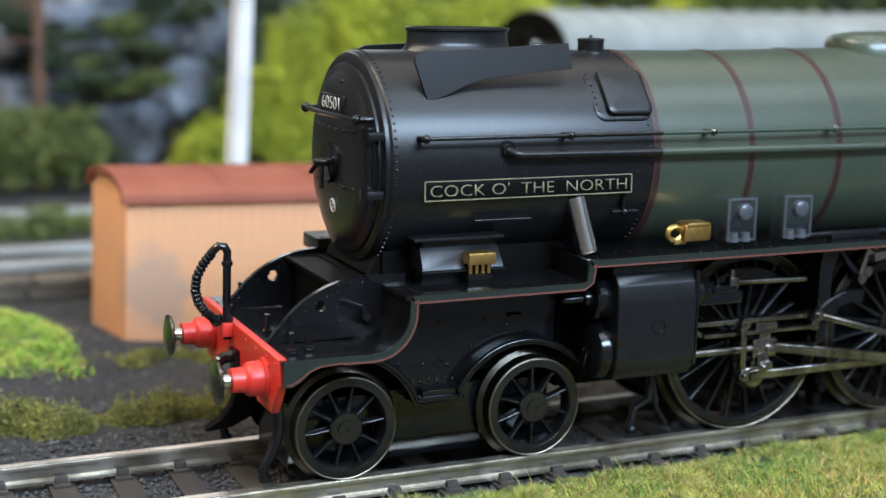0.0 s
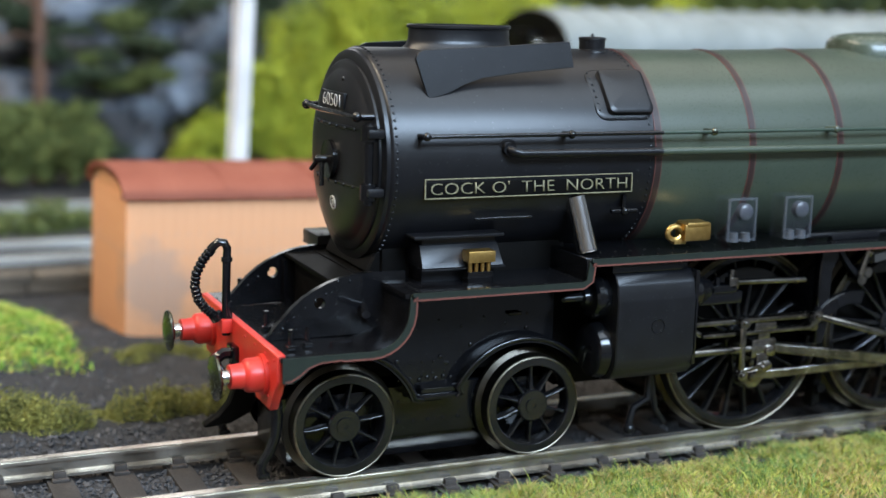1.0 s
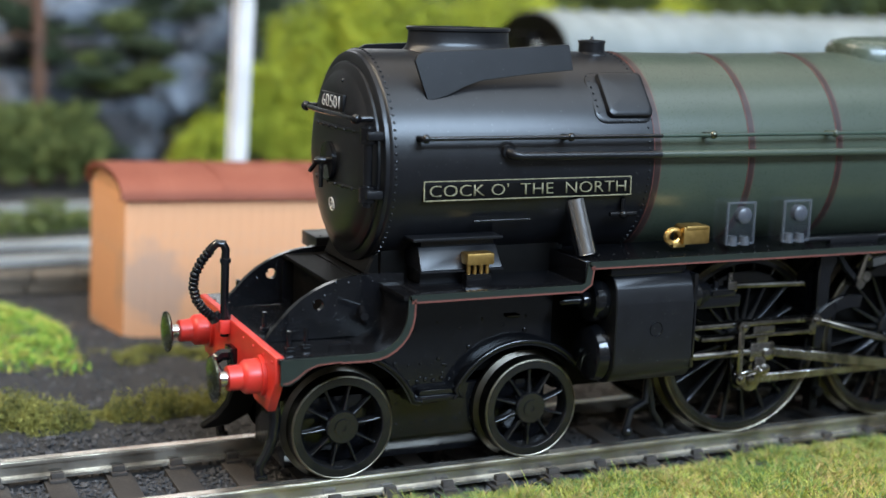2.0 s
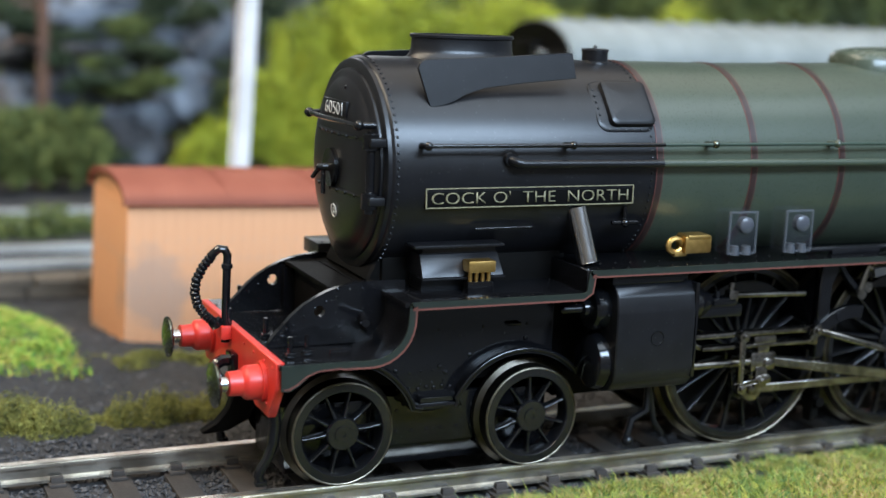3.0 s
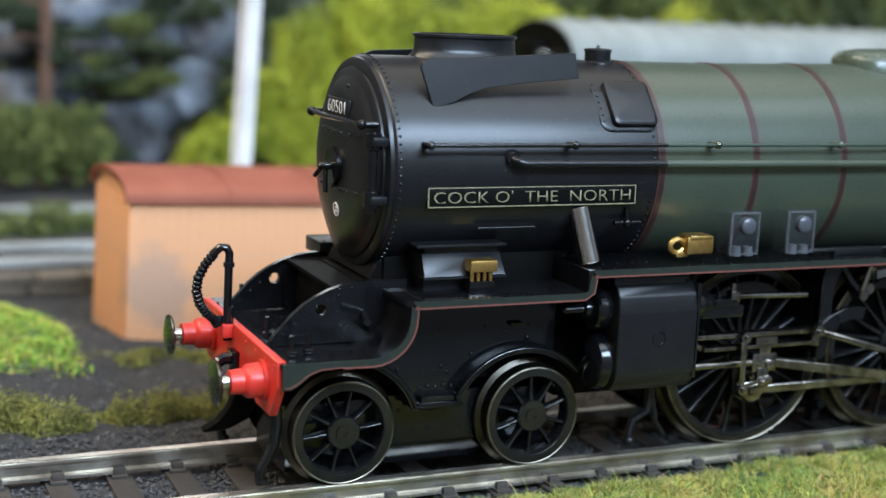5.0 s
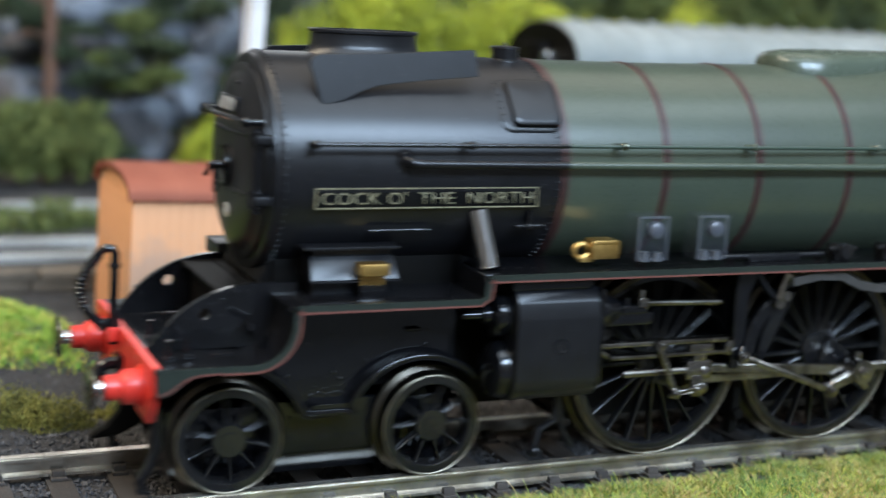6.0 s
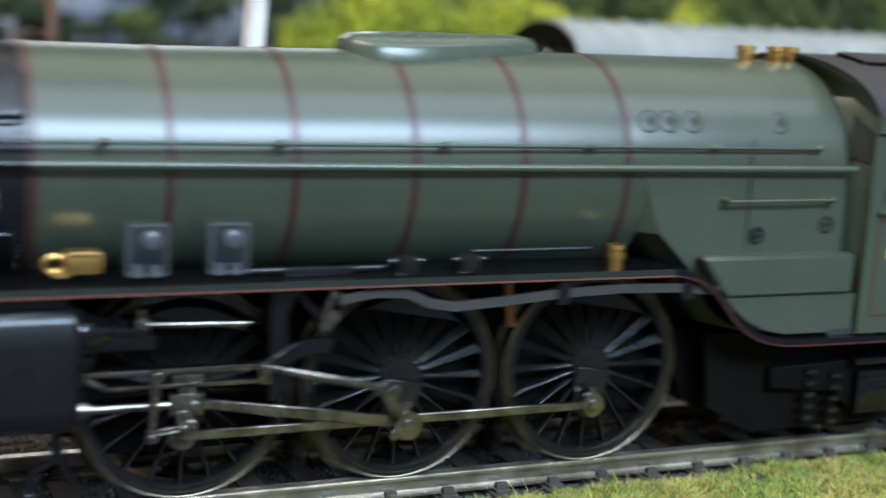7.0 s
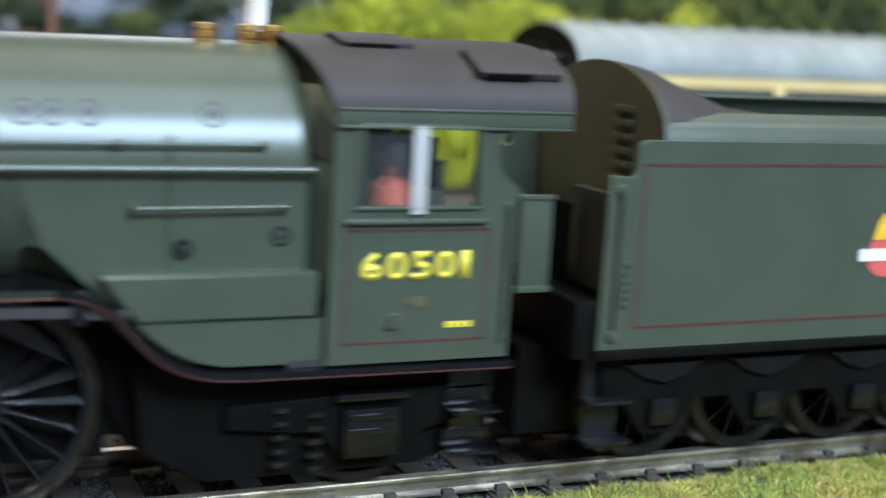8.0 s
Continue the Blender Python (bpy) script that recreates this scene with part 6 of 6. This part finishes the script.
    for v in bm.verts:
        if v.co.x < 150:
            v.co.x -= max(0, (v.co.z - 45)) * 0.4
        else:
            v.co.x -= (v.co.z - 45) * -0.05
    plate = bmesh.new()
    prism(plate, [(y * 0.985, z - 0.45) for y, z in top[1:-1]] + [(15.5, 44.0), (-15.5, 44.0)], 144.9, 145.6)
    plate.transform(Matrix(((0, 1, 0, 0), (1, 0, 0, 0), (0, 0, 1, 0), (0, 0, 0, 1))))
    for v in plate.verts:
        v.co.x -= max(0, v.co.z - 45) * 0.4
    bmesh.ops.recalc_face_normals(plate, faces=plate.faces)
    part("spectacle_plate", plate, GREEN, loco)
    roof = part("cab_roof", bm, CABROOF, loco, "dark brown-black arched cab roof", smooth=30)
    for x0, x1, y, z, h in ((147.4, 156.0, -6, 51.9, 0.6), (161.4, 171.8, -13.0, 50.2, 0.5)):
        bm = bmesh.new()
        box(bm, x0, x1, y - 3, y + 3, z - 0.4, z + h, 0.25, m=None)
        b = part("roof_vent", bm, CABROOF, roof)
        b.matrix_basis = Matrix.Translation(Vector((0, y, z)) * U) @ Matrix.Rotation(radians(9 if y > -8 else 23), 4, "X") @ Matrix.Translation(-Vector((0, y, z)) * U)
        # black strips imitate the shade along two edges of the vent
        bm = bmesh.new()
        box(bm, x0 + 0.5, x0 + 6.4, y - 3.25, y - 2.9, z - 0.3, z + h * 0.75)
        box(bm, x0 - 0.35, x0 + 0.1, y - 2.9, y + 2.6, z - 0.3, z + h * 0.9)
        part("vent_slot", bm, MATTBLACK, b, "black strips painted as the shade at the vent's edges")
    bm = bmesh.new()
    box(bm, 140, 166.2, -16, 16, 16.4, 17.2)
    box(bm, 156.6, 160.6, 9.0, 12.6, 27, 38.5, 1.2)
    box(bm, 145.7, 147, -12, 12, 17, 48)
    box(bm, 145, 153.2, -9.2, 12, 17, 47, 1.2)
    box(bm, 164.2, 164.9, 3, 15.8, 17, 40, 0.2)
    box(bm, 156, 158, -15, -11, 27, 36, 0.4)
    part("cab_interior", bm, INSIDE, loco)


def crew_figure():
    """A small painted figure, kept as one plain rounded shape."""
    bm = bmesh.new()
    lathe(bm, (0, 0, 0), (0, 0, 1), [(0, 2.4), (8, 3.0), (16, 3.3), (19, 2.8), (20.2, 1.4), (20.6, 1.6), (22.5, 2.0), (24.2, 1.6), (25, 0.3)], 18)
    return tagged(part("crew_doll", bm, DOLL), "small painted figure standing in the cab", "doll")


def locomotive():
    loco = thing("steam_locomotive", "model steam locomotive, black smokebox and green boiler, on the track", "locomotive")
    running_plates(loco)
    front_end(loco)
    smokebox(loco)
    boiler(loco)
    plate_fittings(loco)
    frames(loco)
    cab(loco)
    moving = {"bogie": [], "driver": []}
    for x in (0.0, 25.0):
        for s in (-1, 1):
            moving["bogie"].append((spoked_wheel(loco, "bogie_wheel", x, s * 10.0, BOGIE_R, 10, 2.05, s, "black ten-spoked wheel with a worn metal tyre", phase=-6.0 if x == 0 else -19.0), x, s * 10.0, BOGIE_R))
    for x in AXLES:
        for s in (-1, 1):
            moving["driver"].append((spoked_wheel(loco, "driving_wheel", x, s * 10.0, DRIVER_R, 20, 2.7, s, "large black spoked driving wheel", 38, CRANK), x, s * 10.0, DRIVER_R))
    moving["bogie"].append((spoked_wheel(loco, "trailing_wheel", 151.0, -10.0, 7.3, 10, 2.0, -1, "black trailing wheel"), 151.0, -10.0, 7.3))
    # rods of the near and far side
    def bar(length, h0, h1, y0, y1, end0, end1, mat, name, label=""):
        bm = bmesh.new()
        prism(bm, [(0, -h0), (length, -h1), (length, h1), (0, h0)], y0 + 0.15, y1 - 0.15, 0.2)
        for x, r in ((0, end0), (length, end1)):
            lathe(bm, (x, y0, 0), (0, 1, 0), [(0, r * 0.55), (0.02, r), (y1 - y0, r)], 20)
            if r > 1:
                box(bm, x - 0.5, x + 0.5, y0 + 0.2, y1 - 0.2, r * 0.8, r * 1.45, 0.1)
            lathe(bm, (x, y0 - 0.35, 0), (0, 1, 0), [(0, r * 0.3), (0.05, r * 0.45), (0.4, r * 0.5)], 10)
        return part(name, bm, mat, loco, label)
    rods = {}
    for s, off in ((-1, 0.0), (1, 24.4)):
        rods[s] = {
            "front": bar(AXLES[1] - AXLES[0], 0.62, 0.62, -12.6 + off, -11.7 + off, 1.55, 1.3, ROD, "coupling_rod", "oily steel coupling rod"),
            "rear": bar(AXLES[2] - AXLES[1], 0.62, 0.62, -12.6 + off, -11.7 + off, 1.3, 1.55, ROD, "coupling_rod", "oily steel coupling rod"),
        }
    r = rods[-1]
    r["main"] = bar(26.4, 0.62, 0.85, -13.7, -12.8, 1.1, 1.75, ROD, "connecting_rod", "oily steel connecting rod")
    bm = bmesh.new()
    box(bm, -1.9, 1.9, -14.7, -13.0, -1.2, 1.3, 0.25)
    box(bm, -1.7, 1.7, -14.8, -13.3, 2.3, 3.5, 0.15)
    box(bm, -0.9, 0.9, -14.6, -13.4, 1.0, 2.6, 0.15)
    rod(bm, (-1.8, -14.1, 0), (-11, -14.1, 0), 0.52)
    box(bm, -1.2, 0.6, -14.9, -14.2, -3.4, -0.6, 0.2)
    lathe(bm, (0.9, -15.1, -0.3), (0, 1, 0), [(0, 0.5), (0.1, 0.75), (1.2, 0.75)], 14)
    lathe(bm, (0.4, -15.2, -2.3), (0, 1, 0), [(0, 0.5), (0.1, 0.7), (1.2, 0.7)], 14)
    r["crosshead"] = part("crosshead", bm, ROD, loco, "steel crosshead")
    r["combination"] = bar(6.9, 0.5, 0.4, -15.9, -15.2, 0.75, 0.7, ROD, "combination_lever")
    r["union"] = bar(3.6, 0.35, 0.35, -15.2, -14.7, 0.6, 0.6, ROD, "union_link")
    r["return"] = bar(6.0, 0.9, 0.6, -15.0, -13.9, 1.7, 0.9, ROD, "return_crank")
    r["eccentric"] = bar(15.6, 0.38, 0.45, -15.8, -15.1, 0.8, 0.85, ROD, "eccentric_rod")
    bm = bmesh.new()
    prism(bm, arc(7, 0, 8.0, 148, 212, 8) + arc(7, 0, 6.2, 212, 148, 8), -14.9, -14.0, 0.1)
    rod(bm, (0, -15.0, 0), (0, -12, 0), 0.6)
    rod(bm, (-0.2, -14.4, -3.4), (0, -15.0, -4.4), 0.6)
    r["link"] = part("expansion_link", bm, GLOSS, loco)
    return loco, moving, rods


def tender():
    """The tender, joined on behind; x as for the locomotive."""
    t = thing("tender", "lined green tender with a coal space on the track", "tender")
    Y = 17.0
    for s in (-1, 1):
        bm = bmesh.new()
        out = [(178.4, 16.6), (178.6, 38.0)] + arc(181.2, 38.6, 0.9, 250, 360, 3) + [(182.2, 41.0)] + arc(183.4, 41.0, 1.2, 180, 90, 4) + [(274, 42.2), (274, 16.6)]
        prism(bm, out, *sorted((s * Y, s * (Y - 0.6))), 0.08)
        side = part("tender_side", bm, GREEN, t, "green tender side with red lining")
        yo = sorted((s * (Y + 0.06), s * (Y - 0.1)))
        bm = bmesh.new()
        for a in ((183.4, 270, 39.1, 39.45), (183.4, 270, 19.2, 19.55), (183.2, 183.6, 19.2, 39.45), (269.6, 270, 19.2, 39.45)):
            box(bm, a[0], a[1], *yo, a[2], a[3])
        part("lining_line", bm, BAND, side)
        bm = bmesh.new()
        ribbon(bm, [(x, z) for x, z in ((s * 16.6, 42.2), (s * 16.2, 43.6), (s * 15.3, 44.7), (s * 14.0, 45.4))], -274, -186.0, 0.4)
        bm.transform(Matrix(((0, -1, 0, 0), (1, 0, 0, 0), (0, 0, 1, 0), (0, 0, 0, 1))))
        part("coping", bm, GREEN, side, "curved green coping")
        bm = bmesh.new()
        rod(bm, (180.3, s * (Y + 0.5), 18.5), (180.3, s * (Y + 0.5), 36.4), 0.24)
        for z in (18.5, 36.2):
            lathe(bm, (180.3, s * (Y + 0.7), z), (0, -s, 0), [(0, 0.3), (0.1, 0.7), (0.7, 0.7), (0.8, 0.3), (1.2, 0.3)], 12)
        part("handrail", bm, GREEN, side)
        bm = bmesh.new()
        for k in range(6):
            box(bm, 181.2, 182.2, *sorted((s * (Y + 0.3), s * Y)), 22 + k * 1.0, 22.5 + k * 1.0)
        part("small_rivets", bm, GREEN, side)
        # round emblem as plain shapes
        bm = bmesh.new()
        lathe(bm, (221.0, s * (Y - 0.02), 27.6), (0, s, 0), [(0, 3.0), (0.12, 3.0)], 32)
        e = part("emblem", bm, material("emblem_red", (0.62, 0.10, 0.09), 0.5), side, "round red emblem with a pale bar")
        bm = bmesh.new()
        box(bm, 216.6, 225.4, *sorted((s * (Y + 0.1), s * (Y + 0.22))), 26.8, 28.4)
        part("emblem_bar", bm, WHITE, e)
        bm = bmesh.new()
        prism(bm, [(218.6, 29.6), (223.4, 29.6), (222.6, 32.2), (221.9, 33.2), (221.0, 32.4), (220.1, 33.2), (219.4, 32.2)], *sorted((s * (Y + 0.1), s * (Y + 0.2))))
        part("emblem_crest", bm, material("emblem_gold", (0.8, 0.45, 0.03), 0.5), e)
    bm = bmesh.new()
    front = [(-15.8, 31), (-15.8, 41.0)] + [(-16.2 * math.cos(math.pi * k / 20), 42.6 + 8.2 * math.sin(math.pi * k / 20)) for k in range(1, 20)] + [(15.8, 41.0), (15.8, 31)]
    prism(bm, front, 186.0, 186.8, 0.05)
    bm.transform(Matrix(((0, 1, 0, 0), (1, 0, 0, 0), (0, 0, 1, 0), (0, 0, 0, 1))))
    fr = part("tender_front", bm, OLIVEDARK, t, "dark olive arched bulkhead")
    data = None
    for k in range(7):
        bm = bmesh.new()
        box(bm, 185.3, 186.1, -9.0, -5.0, 34.2 + 1.75 * k, 35.0 + 1.75 * k, 0.1)
        part("louvre", bm, OLIVEDARK, fr)
    bm = bmesh.new()
    box(bm, 179.8, 181.2, -15.4, -6.0, 23.2, 35.4, 0.3)
    rod(bm, (179.6, -8.0, 25.0), (179.6, -8.0, 34), 0.25)
    part("locker_door", bm, OLIVEDARK, t, "olive locker door")
    # black block in place of the cab's shade below the bulkhead
    bm = bmesh.new()
    box(bm, 186.2, 188, -15, 15, 17, 31)
    part("coal_door_recess", bm, MATTBLACK, t)
    # cowl that slopes down behind the bulkhead
    bm = bmesh.new()
    rows = []
    for x, k in ((186.8, 1.0), (190, 0.93), (195, 0.62), (200, 0.25), (204, 0.05), (208, 0.0)):
        rows.append([bm.verts.new((x, -(14.4 + 1.6 * k) * math.cos(math.pi * j / 16), 44.7 - 1.9 * k + (5.8 + 2.2 * k) * k * math.sin(math.pi * j / 16))) for j in range(17)])
    for a, b in zip(rows, rows[1:]):
        for j in range(16):
            bm.faces.new((a[j], a[j + 1], b[j + 1], b[j]))
    part("front_cowl", bm, CABROOF, t, "brown-black sloping cowl")
    bm = bmesh.new()
    n, m2 = 50, 14
    grid = [[bm.verts.new((205 + 65 * i / n, -13.8 + 27.6 * j / m2, 41.6 + 1.6 * noise.noise(Vector((i * 0.5, j * 0.6, 4))) + 0.8 * noise.noise(Vector((i * 1.4, j * 1.3, 2))))) for j in range(m2 + 1)] for i in range(n + 1)]
    for a, b in zip(grid, grid[1:]):
        for j in range(m2):
            bm.faces.new((a[j], a[j + 1], b[j + 1], b[j]))
    part("coal_load", bm, COAL, t, "heap of black coal", smooth=0)
    bm = bmesh.new()
    box(bm, 178.2, 274, -17.3, 17.3, 15.4, 16.6, 0.15)
    box(bm, 175.6, 179.6, -16.4, 16.4, 15.4, 22.6, 0.3)
    part("tender_footplate", bm, MATTBLACK, t)
    bm = bmesh.new()
    box(bm, 188.2, 272, -12, 12, 12, 40)
    part("tank", bm, MATTBLACK, t)
    for s in (-1, 1):
        bm = bmesh.new()
        y = sorted((s * 14.4, s * 13.6))
        out = [(181, 15.4), (181, 8.5)]
        for x in (189.8, 205.6, 221.4, 237.2, 253):
            out += [(x - 5.6, 9.0), (x - 3.4, 6.0), (x - 2.2, 4.6), (x + 2.2, 4.6), (x + 3.4, 6.0), (x + 5.6, 9.0)]
        out += [(272, 9), (272, 15.4)]
        prism(bm, out, y[0], y[1], 0.1)
        f = part("tender_frame", bm, MATTBLACK, t, "black outside frame")
        for x in (189.8, 205.6, 221.4, 237.2):
            bm = bmesh.new()
            box(bm, x - 1.8, x + 1.8, *sorted((s * 14.2, s * 15.6)), 6.0, 9.6, 0.35)
            prism(bm, [(x - 6, 14.2), (x + 6, 14.2), (x + 3, 12.2), (x, 11.4), (x - 3, 12.2)], *sorted((s * 14.3, s * 15.2)), 0.15)
            part("axle_box", bm, GLOSS, f)
    bm = bmesh.new()
    for z in (9.4, 4.2):
        box(bm, 178.6, 184.6, -16.4, -12.6, z, z + 0.5, 0.1)
    prism(bm, [(178.8, 15.5), (184.4, 15.5), (184.0, 4.2), (179.2, 4.2)], -13.4, -12.8, 0.1)
    box(bm, 172, 182, -4, 4, 11, 15)
    part("tender_steps", bm, BLACK, t)
    # added black boxes put shade into the gaps behind cab and tender wheels
    bm = bmesh.new()
    box(bm, 186.5, 262, -8.0, 8.0, 1.6, 15)
    box(bm, 172.6, 186.6, -8, 8, 3.8, 15.3)
    part("drag_box", bm, MATTBLACK, t)
    wheels = []
    for x in (189.8, 205.6, 221.4, 237.2):
        for s in (-1, 1):
            wheels.append((spoked_wheel(t, "tender_wheel", x, s * 10.0, TENDER_R, 12, 2.2, s, "black spoked tender wheel"), x, s * 10.0, TENDER_R))
    return t, wheels

# ---- build ----
hall()
ground()
track(0, 0, -150, 330, "straight model railway track with bright rails and dark sleepers", RAIL)
track(159.5, -2.6, -180, 420, "far model railway track, its rails coloured pale as if lit", LITFARRAIL)
track(214, -2.6, -180, 420, "second far railway track, its rails coloured pale as if lit", LITFARRAIL)
pale_bed(146, 173, -5.0)
pale_bed(203, 226, -4.6)
ballast()
verge()
edging()
hut()
signal_post()
coach()
rock_face()
tree(5.2, 272, 150, 2.2, 5, 1)
tree(62, 262, 140, 1.4, 6, 2)
scenery()
loco, moving, rods = locomotive()
tender_thing, tender_wheels = tender()
doll = crew_figure()


def spin(s, r):
    return math.degrees(s / r)


def motions():
    """The train draws away to -x; wheels turn, rods follow the crank pins."""
    run = [(t, travel(t)) for t in STEPS]
    walk(loco, [(t, mm(-s, 0, 0)) for t, s in run])
    walk(tender_thing, [(t, mm(-s, 0, 0)) for t, s in run])
    walk(doll, [(t, mm(152.9 - s, -12.7, 17.2)) for t, s in run])
    for wheel, x, y, r in moving["bogie"] + moving["driver"] + tender_wheels:
        walk(wheel, [(t, mm(x, y, r, 0, -spin(s, r), 0)) for t, s in run])
    near, far = {k: [] for k in rods[-1]}, {k: [] for k in rods[1]}
    for t, s in run:
        a = radians(-90) + s / DRIVER_R
        px, pz = CRANK * math.cos(a), DRIVER_R + CRANK * math.sin(a)
        near["front"].append((t, mm(AXLES[0] + px, 0, pz)))
        near["rear"].append((t, mm(AXLES[1] + px, 0, pz)))
        far["front"].append((t, mm(AXLES[0] + px, 0, pz)))
        far["rear"].append((t, mm(AXLES[1] + px, 0, pz)))
        cx = AXLES[1] + px - math.sqrt(26.4 ** 2 - (pz - DRIVER_R) ** 2)
        lean = math.degrees(math.atan2(pz - DRIVER_R, AXLES[1] + px - cx))
        near["main"].append((t, mm(cx, 0, DRIVER_R, 0, -lean, 0)))
        near["crosshead"].append((t, mm(cx, 0, DRIVER_R)))
        b = a - radians(135)
        near["return"].append((t, mm(AXLES[1] + px, 0, pz, 0, -math.degrees(b), 0)))
        ex, ez = AXLES[1] + px + 6 * math.cos(b), pz + 6 * math.sin(b)
        # the link rocks about its pivot so that the eccentric rod keeps its length
        best = min(((abs(math.hypot(68.0 + 4.4 * math.sin(radians(q / 4)) - ex, 17.8 - 4.4 * math.cos(radians(q / 4)) - ez) - 15.6), q / 4) for q in range(-280, 281)))
        swing = best[1]
        fx, fz = 68.0 + 4.4 * math.sin(radians(swing)), 17.8 - 4.4 * math.cos(radians(swing))
        near["link"].append((t, mm(68.0, 0, 17.8, 0, -swing, 0)))
        near["eccentric"].append((t, mm(fx, 0, fz, 0, -math.degrees(math.atan2(ez - fz, ex - fx)), 0)))
        vx = 51.9 + 0.25 * (cx - 55)
        dx, dz = cx - 4.0 - vx, 9.6 - 16.0
        near["combination"].append((t, mm(vx, 0, 16.2, 0, -math.degrees(math.atan2(dz, dx)), 0)))
        near["union"].append((t, mm(cx - 4.0, 0, 9.6, 0, -6, 0)))
    for k in near:
        walk(rods[-1][k], near[k])
    for k in far:
        walk(rods[1][k], far[k])


motions()
